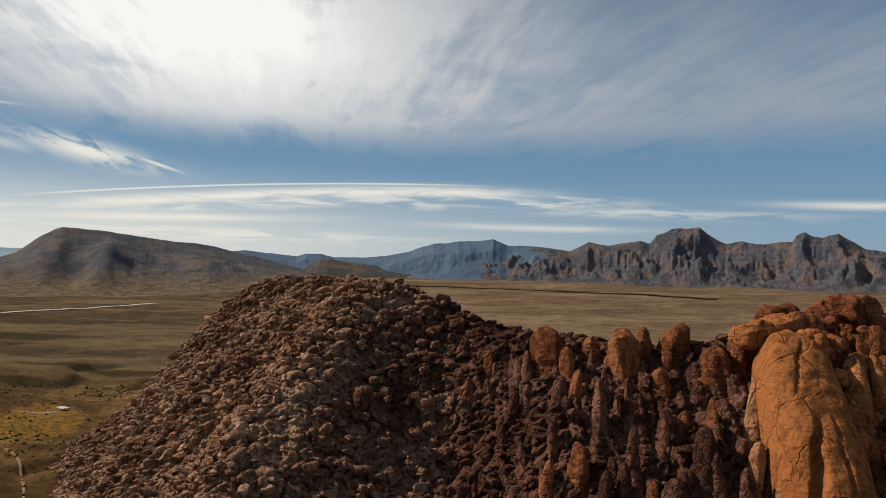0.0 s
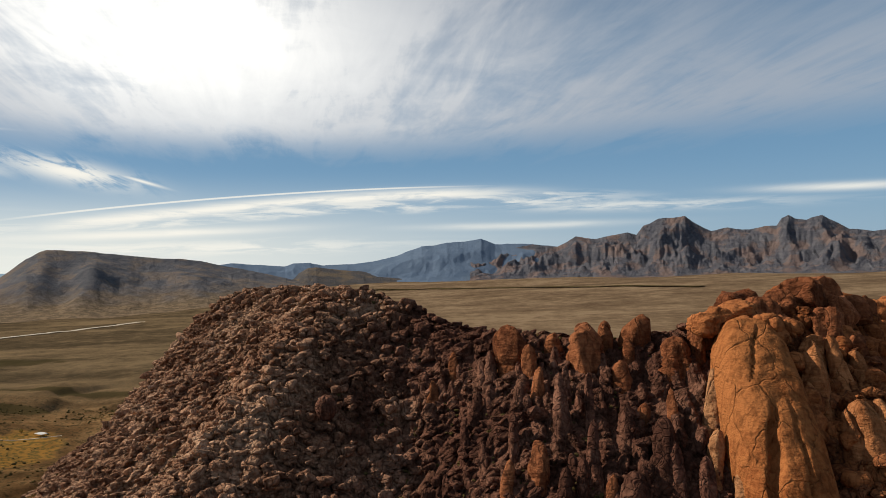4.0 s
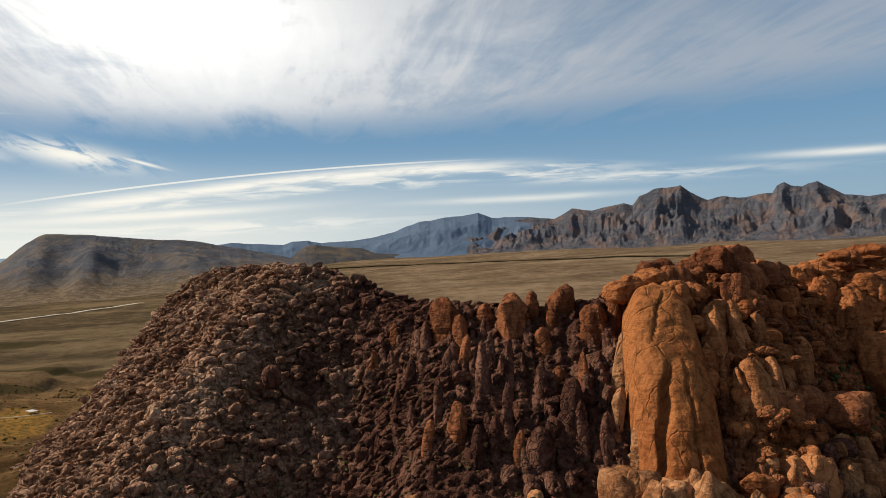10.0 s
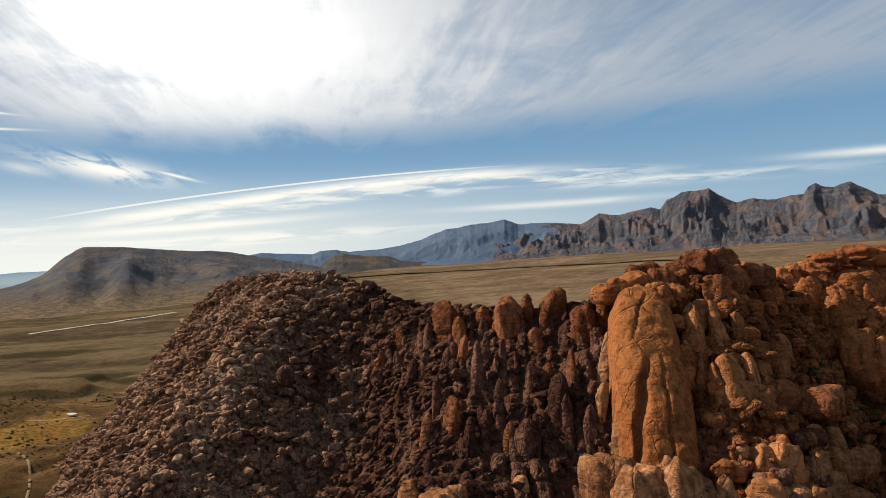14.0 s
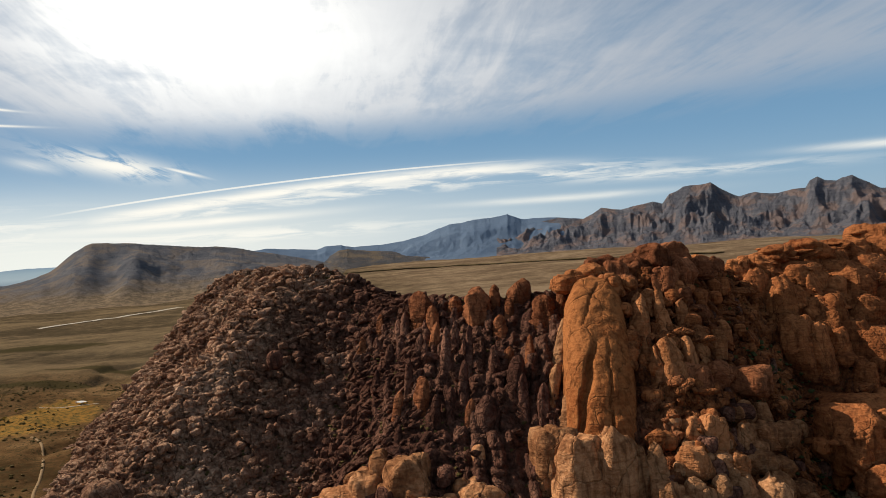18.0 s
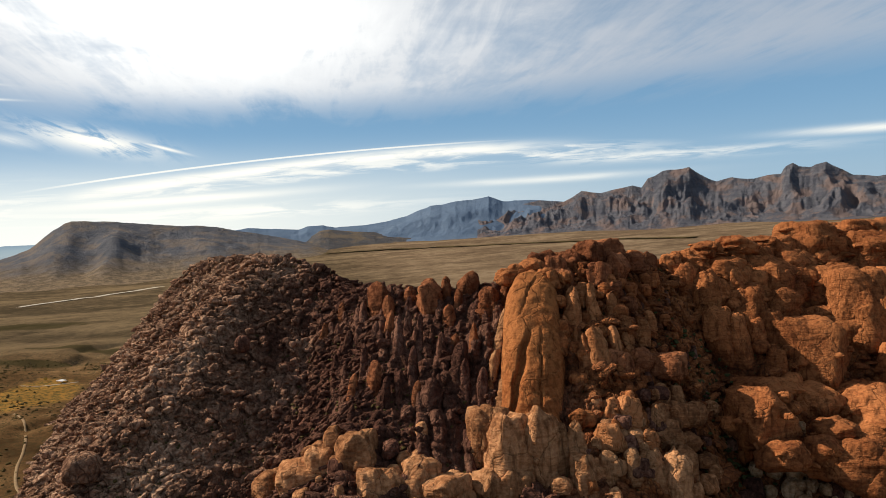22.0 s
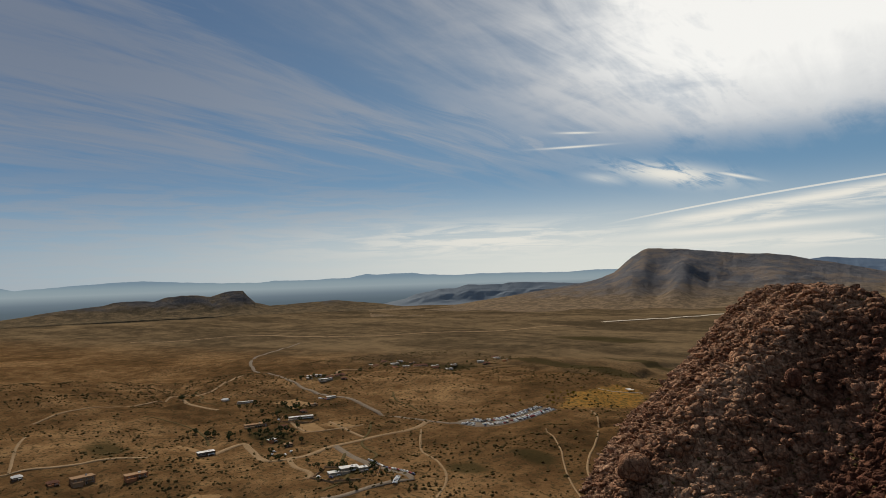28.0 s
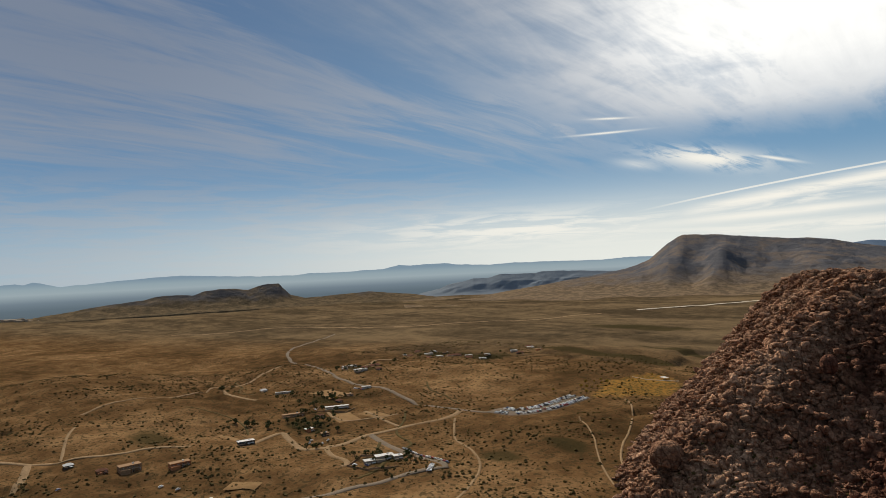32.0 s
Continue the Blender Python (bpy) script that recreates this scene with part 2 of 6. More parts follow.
def sandstone(name, dark, mid, light, varnish=0.35, bands=0.5, east=None, joints=0.65, relief_=1.0, far_east=None, broken=False):
    def build(g, geo):
        p = geo.outputs["Position"]
        sp = g.n.new("ShaderNodeSeparateXYZ")
        g.l.new(p, sp.inputs[0])
        big = g.noise(p, 0.025, 4)
        small = g.noise(p, 0.35, 6, 0.65)
        warp = g.add(sp.outputs[2], g.mul(g.noise(p, 0.05, 3), 9.0))
        lay = g.noise(g.vec(g.mul(sp.outputs[0], 0.03), g.mul(sp.outputs[1], 0.03), g.mul(warp, 0.8)), 1.0, 4)
        f = g.add(g.mul(big, 0.5), g.add(g.mul(lay, bands * 0.5), g.mul(small, 0.5 - bands * 0.25)))
        r = ramp(g.n, [(0.38, dark), (0.5, mid), (0.62, light)])
        g.l.new(f, r.inputs[0])
        base = r.outputs[0]
        if east:
            # the grey western rock gives way to the red beds eastwards
            r2 = ramp(g.n, [(0.38, east[0]), (0.5, east[1]), (0.62, east[2])])
            g.l.new(f, r2.inputs[0])
            where = g.step(g.add(sp.outputs[0], g.mul(g.noise(p, 0.03, 5), 120.0)), -15.0, 75.0)
            base = g.mix(where, base, r2.outputs[0])
            # and the brown face to the bright red massif
            r3 = ramp(g.n, [(0.38, far_east[0]), (0.5, far_east[1]), (0.62, far_east[2])])
            g.l.new(f, r3.inputs[0])
            base = g.mix(g.step(g.add(sp.outputs[0], g.mul(g.noise(p, 0.04, 4), 60.0)), 165.0, 215.0), base, r3.outputs[0])
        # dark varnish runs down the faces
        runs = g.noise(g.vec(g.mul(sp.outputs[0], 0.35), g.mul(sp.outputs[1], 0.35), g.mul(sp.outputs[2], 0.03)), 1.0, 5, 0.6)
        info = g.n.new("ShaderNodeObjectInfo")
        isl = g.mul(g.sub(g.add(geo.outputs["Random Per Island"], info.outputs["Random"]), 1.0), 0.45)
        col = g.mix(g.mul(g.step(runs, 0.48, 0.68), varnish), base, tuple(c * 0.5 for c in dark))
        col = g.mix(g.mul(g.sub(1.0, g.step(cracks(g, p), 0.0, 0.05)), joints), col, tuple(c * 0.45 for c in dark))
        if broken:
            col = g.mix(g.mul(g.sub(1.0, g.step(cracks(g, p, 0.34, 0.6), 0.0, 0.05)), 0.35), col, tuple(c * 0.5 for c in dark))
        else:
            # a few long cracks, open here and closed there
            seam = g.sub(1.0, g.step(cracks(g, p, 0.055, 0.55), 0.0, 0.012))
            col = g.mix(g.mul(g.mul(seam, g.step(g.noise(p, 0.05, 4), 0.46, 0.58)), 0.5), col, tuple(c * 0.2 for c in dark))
        hsv = g.n.new("ShaderNodeHueSaturation")
        g.l.new(col, hsv.inputs["Color"])
        g.l.new(g.add(1.0, isl), hsv.inputs["Value"])
        return hsv.outputs[0]

    def bump(g, geo):
        p = geo.outputs["Position"]
        if broken:
            split = g.add(g.mul(g.step(cracks(g, p), 0.0, 0.10), joints), g.mul(g.step(cracks(g, p, 0.34, 0.6), 0.0, 0.12), 0.5))
        else:
            split = g.add(g.mul(g.step(cracks(g, p), 0.0, 0.10), 0.5 * joints), g.mul(g.step(cracks(g, p, 0.055, 0.55), 0.0, 0.03), 0.45))
        sp = g.n.new("ShaderNodeSeparateXYZ")
        g.l.new(p, sp.inputs[0])
        # thin beds weathered out along the strata
        level = g.add(sp.outputs[2], g.mul(g.noise(p, 0.06, 3), 8.0))
        beds = g.noise(g.vec(g.mul(sp.outputs[0], 0.08), g.mul(sp.outputs[1], 0.08), g.mul(level, 1.1)), 1.0, 5, 0.6)
        split = g.add(split, g.add(g.mul(beds, 0.8 * relief_), g.mul(g.noise(p, 0.16, 3), 2.2 * relief_)))
        return g.add(split, g.add(g.mul(g.noise(p, 0.5, 8, 0.60), 0.8 * relief_), g.mul(g.noise(p, 2.0, 4, 0.55), 0.06)))
    return material(name, build, 0.95, bump, 0.04)


GREYS = ((0.092, 0.044, 0.028), (0.255, 0.133, 0.078), (0.46, 0.285, 0.180))
REDS = ((0.075, 0.023, 0.010), (0.205, 0.068, 0.024), (0.33, 0.122, 0.044))
TANS = ((0.085, 0.035, 0.016), (0.240, 0.102, 0.043), (0.42, 0.210, 0.098))
ORANGES = ((0.140, 0.044, 0.015), (0.270, 0.088, 0.028), (0.37, 0.138, 0.046))
BUFFS = ((0.100, 0.034, 0.013), (0.240, 0.090, 0.034), (0.38, 0.160, 0.065))
BROWNS = ((0.038, 0.017, 0.012), (0.095, 0.041, 0.027), (0.195, 0.095, 0.061))
RUSTS = ((0.055, 0.019, 0.009), (0.155, 0.053, 0.023), (0.280, 0.106, 0.046))
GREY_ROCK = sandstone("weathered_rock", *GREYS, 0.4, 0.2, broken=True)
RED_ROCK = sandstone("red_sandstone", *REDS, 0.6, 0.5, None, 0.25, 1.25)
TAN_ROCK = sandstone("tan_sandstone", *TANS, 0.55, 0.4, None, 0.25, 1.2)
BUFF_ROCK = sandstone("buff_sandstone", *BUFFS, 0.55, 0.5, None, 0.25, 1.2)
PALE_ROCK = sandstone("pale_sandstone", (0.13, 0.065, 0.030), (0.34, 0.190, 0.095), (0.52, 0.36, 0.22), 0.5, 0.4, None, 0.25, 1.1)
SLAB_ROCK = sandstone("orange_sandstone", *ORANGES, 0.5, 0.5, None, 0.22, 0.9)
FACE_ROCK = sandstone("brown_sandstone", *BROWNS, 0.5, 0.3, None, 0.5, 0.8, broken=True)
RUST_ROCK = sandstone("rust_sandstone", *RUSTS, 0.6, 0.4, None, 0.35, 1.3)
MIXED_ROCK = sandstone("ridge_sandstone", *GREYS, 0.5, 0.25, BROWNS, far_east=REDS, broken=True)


# ---- shape of the land ----
def lattice(ix, iy, seed):
    """A fixed random number from 0 to 1 for each whole cell."""
    h = (ix.astype(np.int64) * 374761393 + iy.astype(np.int64) * 668265263 + seed * 974711) & 0x7FFFFFFF
    h = ((h ^ (h >> 13)) * 1274126177) & 0x7FFFFFFF
    return ((h ^ (h >> 16)) & 0xFFFF) / 65535.0


def smooth_noise(x, y, seed=0):
    ix, iy = np.floor(x), np.floor(y)
    fx, fy = x - ix, y - iy
    fx, fy = fx * fx * (3 - 2 * fx), fy * fy * (3 - 2 * fy)
    a, b = lattice(ix, iy, seed), lattice(ix + 1, iy, seed)
    c, d = lattice(ix, iy + 1, seed), lattice(ix + 1, iy + 1, seed)
    return (a + (b - a) * fx) * (1 - fy) + (c + (d - c) * fx) * fy


def fractal(x, y, octaves=5, seed=0, gain=0.5):
    total, amp, norm = 0, 1.0, 0
    for k in range(octaves):
        total = total + amp * smooth_noise(x * 2 ** k + 17 * k, y * 2 ** k - 9 * k, seed + k)
        norm += amp
        amp *= gain
    return total / norm


def pebbles(x, y, seed=0, jitter=0.85):
    """Rounded cells: 1 in the middle of a cell, falling to 0 at its joints, and the cell's own random number."""
    ix, iy = np.floor(x), np.floor(y)
    d1 = np.full(np.shape(x), 9.0)
    d2 = np.full(np.shape(x), 9.0)
    own = np.zeros(np.shape(x))
    for dx in (-1, 0, 1):
        for dy in (-1, 0, 1):
            cx, cy = ix + dx, iy + dy
            px = cx + 0.5 + jitter * (lattice(cx, cy, seed) - 0.5)
            py = cy + 0.5 + jitter * (lattice(cx, cy, seed + 5) - 0.5)
            d = np.hypot(px - x, py - y)
            nearer = d < d1
            d2 = np.where(nearer, d1, np.minimum(d2, d))
            own = np.where(nearer, lattice(cx, cy, seed + 11), own)
            d1 = np.where(nearer, d, d1)
    gap = np.clip((d2 - d1) / 0.55, 0, 1)
    return np.sqrt(1 - (1 - gap) ** 2), own


def facets(x, y, seed=0, jitter=0.9):
    """Broken blocks: each cell a tilted flat face of its own height, parted from the next by a narrow joint."""
    ix, iy = np.floor(x), np.floor(y)
    d1, d2 = np.full(np.shape(x), 9.0), np.full(np.shape(x), 9.0)
    face = np.zeros(np.shape(x))
    for dx in (-1, 0, 1):
        for dy in (-1, 0, 1):
            cx, cy = ix + dx, iy + dy
            qx = x - (cx + 0.5 + jitter * (lattice(cx, cy, seed) - 0.5))
            qy = y - (cy + 0.5 + jitter * (lattice(cx, cy, seed + 5) - 0.5))
            d = np.hypot(qx, qy)
            nearer = d < d1
            d2 = np.where(nearer, d1, np.minimum(d2, d))
            tilt_x, tilt_y = 1.8 * (lattice(cx, cy, seed + 21) - 0.5), 1.8 * (lattice(cx, cy, seed + 27) - 0.35)
            face = np.where(nearer, 0.35 + lattice(cx, cy, seed + 11) + tilt_x * qx + tilt_y * qy, face)
            d1 = np.where(nearer, d, d1)
    return np.clip((d2 - d1) / 0.22, 0, 1) ** 0.7 * face


# the ridge's crest: along x, its y and its height; how steeply it falls to the near side
CREST_X = (-420, -330, -270, -215, -160, -110, -57, -5, 42, 80, 118, 153, 196, 235, 270, 302, 345, 378, 430, 520, 640, 760)
CREST_Y = (560, 560, 555, 545, 520, 470, 415, 380, 345, 325, 312, 306, 315, 335, 352, 358, 385, 410, 420, 430, 440, 450)
CREST_Z = (-30, 5, 44, 108, 152, 158, 159, 147, 138, 132, 131, 139, 155, 142, 133, 138, 138, 146, 148, 150, 120, -30)
NEAR_F = (0.35, 0.35, 0.38, 0.48, 0.58, 0.63, 0.62, 0.60, 0.56, 0.66, 0.80, 0.86, 0.98, 1.0, 1.25, 1.15, 1.0, 0.8, 0.8, 0.8, 0.7, 0.5)


def smoothed(table):
    xs = np.arange(-440, 800, 4.0)
    v = np.interp(xs, CREST_X, table)
    k = np.hanning(13)
    return xs, np.convolve(np.pad(v, 6, "edge"), k / k.sum(), "valid")


GRID_X, GRID_Y = smoothed(CREST_Y)
GRID_Z, GRID_F = smoothed(CREST_Z)[1], smoothed(NEAR_F)[1]


APRON = 16.0


def ridge_height(x, y):
    yc, zc = np.interp(x, GRID_X, GRID_Y), np.interp(x, GRID_X, GRID_Z)
    f = np.interp(x, GRID_X, GRID_F)
    d = yc - y
    near = f * (np.sqrt(d * d + 144) - 12)
    far = 0.62 * (np.sqrt(d * d + 400) - 20)
    z = zc - np.where(d > 0, near, far)
    # a spur runs down the near side of the western hill, with a hollow face east of it
    along = np.clip((415 - y) / 230, 0, 1)
    spur = np.exp(-((x + 62 + 55 * along) / 34) ** 2) * np.sin(np.pi * np.clip((412 - y) / 302, 0, 1))
    hollow = np.exp(-((x - 8 + 25 * along) / 42) ** 2) * np.sin(np.pi * np.clip((390 - y) / 260, 0, 1))
    # the apron on which the great boulder sits
    apron = np.exp(-((x + 136) / 30) ** 2 - ((y - 246) / 34) ** 2)
    return z + 32 * spur - 26 * hollow + APRON * apron


def ground_height(x, y):
    far = np.clip((y + 0.6 * x - 1700) / 2600, 0, 1)
    z = 85 * far * far * (3 - 2 * far)
    away = np.clip((np.hypot(x, y - 100) - 400) / 1500, 0, 1)
    z = z + (fractal(x / 420, y / 420, 4, 3) - 0.5) * 26 * away
    z = z + 36 * np.exp(-(((x + 980) / 260) ** 2 + ((y - 20) / 170) ** 2))
    z = z + 20 * np.exp(-(((x + 640) / 220) ** 2 + ((y - 560) / 70) ** 2))
    z = z + 14 * np.exp(-(((x + 520) / 160) ** 2 + ((y - 690) / 60) ** 2))
    # swells and branching gullies, kept flat by the houses and the road
    calm = np.exp(-(((x + 640) / 190) ** 2 + ((y - 250) / 130) ** 2)) + np.exp(-(((x + 440) / 90) ** 2 + ((y - 440) / 110) ** 2))
    wild = np.clip(1 - calm, 0.12, 1) * np.clip((1700 - np.hypot(x, y)) / 500, 0.12, 1) * np.clip((-x - 150) / 150 + away, 0, 1)
    swell = (fractal(x / 170, y / 130, 4, 41) - 0.5) * 30
    vein = 1 - np.abs(2 * fractal(x / 230 + 0.35 * fractal(x / 60, y / 60, 2, 44), y / 230, 4, 47) - 1)
    z = z + wild * (swell - 8.0 * np.clip((vein - 0.86) / 0.14, 0, 1) ** 1.5)
    return z + (fractal(x / 60, y / 60, 2, 9) - 0.5) * 1.6


def sheet(name, xs, ys, height, mat, smooth=True):
    gx, gy = np.meshgrid(xs, ys)
    gz = height(gx, gy)
    nx, ny = len(xs), len(ys)
    co = np.stack([gx.ravel(), gy.ravel(), gz.ravel()], 1)
    i = np.arange(ny - 1)[:, None] * nx + np.arange(nx - 1)[None, :]
    quads = np.stack([i, i + 1, i + nx + 1, i + nx], -1).reshape(-1, 4)
    return quick_mesh(name, co, quads, mat, smooth)


def quick_mesh(name, co, faces, mat, smooth=True, parent=None):
    me = bpy.data.meshes.new(name)
    n = faces.shape[1]
    me.vertices.add(len(co))
    me.vertices.foreach_set("co", np.ascontiguousarray(co, dtype=np.float32).ravel())
    me.loops.add(faces.size)
    me.loops.foreach_set("vertex_index", np.ascontiguousarray(faces, dtype=np.int32).ravel())
    me.polygons.add(len(faces))
    me.polygons.foreach_set("loop_start", np.arange(0, faces.size, n, dtype=np.int32))
    me.polygons.foreach_set("use_smooth", np.full(len(faces), smooth))
    me.update(calc_edges=True)
    me.validate()
    me.materials.append(mat)
    ob = new(name, me)
    if parent:
        ob.parent = parent
    return ob


def desert_colour(g, geo):
    p = geo.outputs["Position"]
    sp = g.n.new("ShaderNodeSeparateXYZ")
    g.l.new(p, sp.inputs[0])
    big = g.noise(p, 0.0035, 5, 0.6)
    mid = g.noise(p, 0.03, 5, 0.65)
    bush = g.noise(p, 0.20, 4, 0.65)
    wash = g.noise(g.vec(g.mul(sp.outputs[0], 0.0012), g.mul(sp.outputs[1], 0.004), 0.0), 1.0, 6, 0.65, 0.6)
    r = ramp(g.n, [(0.40, (0.050, 0.029, 0.013)), (0.5, (0.130, 0.073, 0.032)), (0.60, (0.250, 0.152, 0.072))])
    g.l.new(g.add(g.mul(big, 0.45), g.add(g.mul(mid, 0.35), g.mul(bush, 0.2))), r.inputs[0])
    col = g.mix(g.mul(g.step(bush, 0.51, 0.58), 0.75), r.outputs[0], (0.042, 0.032, 0.015))
    # the plain beyond carries greener, denser scrub in long belts
    out = g.step(g.add(sp.outputs[1], g.mul(sp.outputs[0], -0.35)), 850.0, 1400.0)
    belt = ramp(g.n, [(0.42, (0.050, 0.040, 0.025)), (0.49, (0.090, 0.067, 0.040)), (0.57, (0.170, 0.123, 0.070))])
    patch = g.noise(p, 0.010, 6, 0.7)
    g.l.new(g.add(g.mul(wash, 0.5), g.add(g.mul(patch, 0.3), g.mul(mid, 0.2))), belt.inputs[0])
    col = g.mix(g.mul(out, 0.85), col, belt.outputs[0])
    # paler dry grass on the eastern plain
    straw = ramp(g.n, [(0.42, (0.105, 0.070, 0.043)), (0.50, (0.160, 0.110, 0.067)), (0.58, (0.230, 0.163, 0.101))])
    g.l.new(g.add(g.mul(wash, 0.4), g.add(g.mul(patch, 0.4), g.mul(mid, 0.2))), straw.inputs[0])
    col = g.mix(g.mul(g.step(g.add(sp.outputs[0], g.mul(sp.outputs[1], 0.25)), 0.0, 700.0), 0.9), col, straw.outputs[0])
    # meadow at the spring, dark gardens by the houses, other dark patches of ground
    edge = g.mul(g.sub(mid, 0.5), 1.4)
    meadow = g.step(g.add(g.bell(sp.outputs[0], sp.outputs[1], -405, 610, 50, 85), edge), 0.35, 0.7)
    col = g.mix(g.mul(meadow, 0.8), col, g.mix(g.step(bush, 0.4, 0.6), (0.33, 0.165, 0.036), (0.14, 0.098, 0.030)))
    for bx, by, su, sv in ((-289, 328, 30, 18), (-322, 272, 34, 18), (-640, 860, 260, 30), (-560, 1000, 160, 24), (-640, 45, 45, 26), (-905, 1320, 180, 60), (-392, 184, 24, 18), (-582, 205, 46, 26), (-700, 288, 34, 18), (-885, 465, 46, 24), (-880, 745, 100, 46), (-960, 680, 50, 24)):
        brush = g.step(g.add(g.bell(sp.outputs[0], sp.outputs[1], bx, by, su, sv), edge), 0.3, 0.75)
        col = g.mix(g.mul(brush, 0.8), col, (0.036, 0.030, 0.013))
    return col


DESERT = material("desert_scrub", desert_colour, 0.95, lambda g, geo: g.mul(g.noise(geo.outputs["Position"], 0.4, 5, 0.7), 0.5), 0.0)


def spread(lo, hi, core_lo, core_hi, fine, growth=1.06):
    """Places along one axis: evenly spaced in the core, ever wider towards the far ends."""
    v = list(np.arange(core_lo, core_hi, fine))
    s = fine
    while v[-1] < hi:
        s *= growth
        v.append(v[-1] + s)
    s = fine
    while v[0] > lo:
        s *= growth
        v.insert(0, v[0] - s)
    return np.array(v)


ground = sheet("ground", spread(-4950, 4950, -1000, 60, 7.0), spread(-4950, 4950, -150, 1000, 7.0),
               lambda x, y: np.where(ridge_height(x, y) > ground_height(x, y) + 3, ground_height(x, y) - 6, ground_height(x, y)), DESERT)
tagged(ground, "dry ochre desert scrub ground with low bushes", "ground", kind="structure")

# ---- the rock ridge ----
def part(name, data, parent, label=""):
    """One mesh, or a mesh datablock that is shared, under a thing or a part."""
    ob = new(name, data)
    ob.parent = parent
    if label:
        ob["label"] = label
    return ob


def ease(v, lo, hi):
    u = np.clip((v - lo) / (hi - lo), 0, 1)
    return u * u * (3 - 2 * u)


def relief(x, y):
    """Rounded blocks with open joints on the west hill, long upright ribs on the face, domes on the red massif."""
    massif = ease(x, 135, 190)
    ribs = ease(x + 70 * (fractal(x / 45, y / 45, 3, 88) - 0.5), 5, 80) * (1 - massif)
    hill = 1 - massif - ribs
    wx = 3.0 * (fractal(x / 18, y / 18, 2, 4) - 0.5)
    mid, own2 = pebbles((x + wx) / 5.6, y / 5.6, 33)
    # ribs: round in section, running down the face, each with its own height and breaks
    lane = (x + 10.0 * (fractal(x / 50, y / 60, 2, 14) - 0.5) + 10.0 * (fractal(x / 17, y / 70, 2, 19) - 0.5)) / 7.8
    mid_lane = 2 * (lane - np.floor(lane)) - 1
    rib = np.sqrt(np.clip(1 - mid_lane ** 2, 0, 1))
    col_no = np.floor(lane)
    cell = y / 20 + lattice(col_no, col_no * 0, 62) * 5 + 0.25 * smooth_noise(x / 9, y / 9, 66)
    own4 = lattice(col_no, np.floor(cell), 61)
    head = np.clip(1 - np.abs(2 * (cell - np.floor(cell)) - 1) ** 7, 0, 1) ** 0.5
    lane2 = lane * 2.15 + 0.6 * smooth_noise(x / 6, y / 25, 72)
    rib2 = np.sqrt(np.clip(1 - (2 * (lane2 - np.floor(lane2)) - 1) ** 2, 0, 1))
    dome, own6 = pebbles((x + wx) / 15, y / 17, 81)
    chunk = facets((x + wx) / 11, y / 9, 101)
    slab = facets((x - wx) / 5.2, y / 4.6, 113)
    chip = facets(x / 2.6, y / 2.6, 127)
    block, own7 = pebbles((x - wx) / 7.0, y / 6.2, 93)
    out = hill * (5.0 * (chunk - 0.7) + 2.6 * (slab - 0.7) + 1.1 * (chip - 0.7) + 1.6 * (mid * (0.3 + own2) - 0.5))
    out = out + ribs * ((4.8 + 3.0 * ease(x, 30, 80)) * (rib * (0.4 + head * own4) - 0.75) + 3.4 * (chunk - 0.7) + 1.6 * (rib2 - 0.5) + 1.8 * (slab - 0.7) + 0.7 * (chip - 0.7))
    out = out + massif * (9.0 * (dome * (0.35 + own6) - 0.75) + 4.2 * (block * (0.3 + own7) - 0.6) + 2.0 * (slab - 0.7) + 0.6 * (chip - 0.7))
    return out + (fractal(x / 60, y / 60, 3, 50) - 0.5) * 9


def rock_point(x, y):
    """A place on the weathered face: blocks and ribs stand out forwards more than upwards."""
    out = relief(x, y)
    return x, y - 0.85 * out, ridge_height(x, y) + 0.3 * out


xs, ys = np.arange(-330, 520, 1.0), np.arange(60, 570, 1.0)
gx, gy = np.meshgrid(xs, ys)
px_, py_, gz = rock_point(gx, gy)
keep = gz > -9
co = np.stack([px_.ravel(), py_.ravel(), np.maximum(gz, -11).ravel()], 1)
nx, ny = len(xs), len(ys)
i = np.arange(ny - 1)[:, None] * nx + np.arange(nx - 1)[None, :]
quads = np.stack([i, i + 1, i + nx + 1, i + nx], -1).reshape(-1, 4)
quads = quads[keep.ravel()[quads].any(1)]
ridge = quick_mesh("rock_ridge", co, quads, MIXED_ROCK, True)
tagged(ridge, "long ridge of jointed brown and red sandstone", "rock ridge", kind="structure")


def ico(level):
    bm = bmesh.new()
    bmesh.ops.create_icosphere(bm, subdivisions=level, radius=1.0)
    v = np.array([p.co[:] for p in bm.verts])
    f = np.array([[q.index for q in t.verts] for t in bm.faces])
    bm.free()
    return v, f


def lumpy(v, seed, power=3.0, amount=0.25, scale=1.3):
    """A rounded block: a superellipsoid with uneven sides."""
    out = v / (np.abs(v) ** power).sum(1, keepdims=True) ** (1 / power)
    n = np.array([noise.noise(Vector(p * scale) + Vector((seed * 7.3, seed * 1.9, 3.1))) for p in v])
    n2 = np.array([noise.noise(Vector(p * scale * 2.7) + Vector((seed * 2.3, 5.0, seed))) for p in v])
    return out * (1 + amount * n + amount * 0.45 * n2)[:, None]


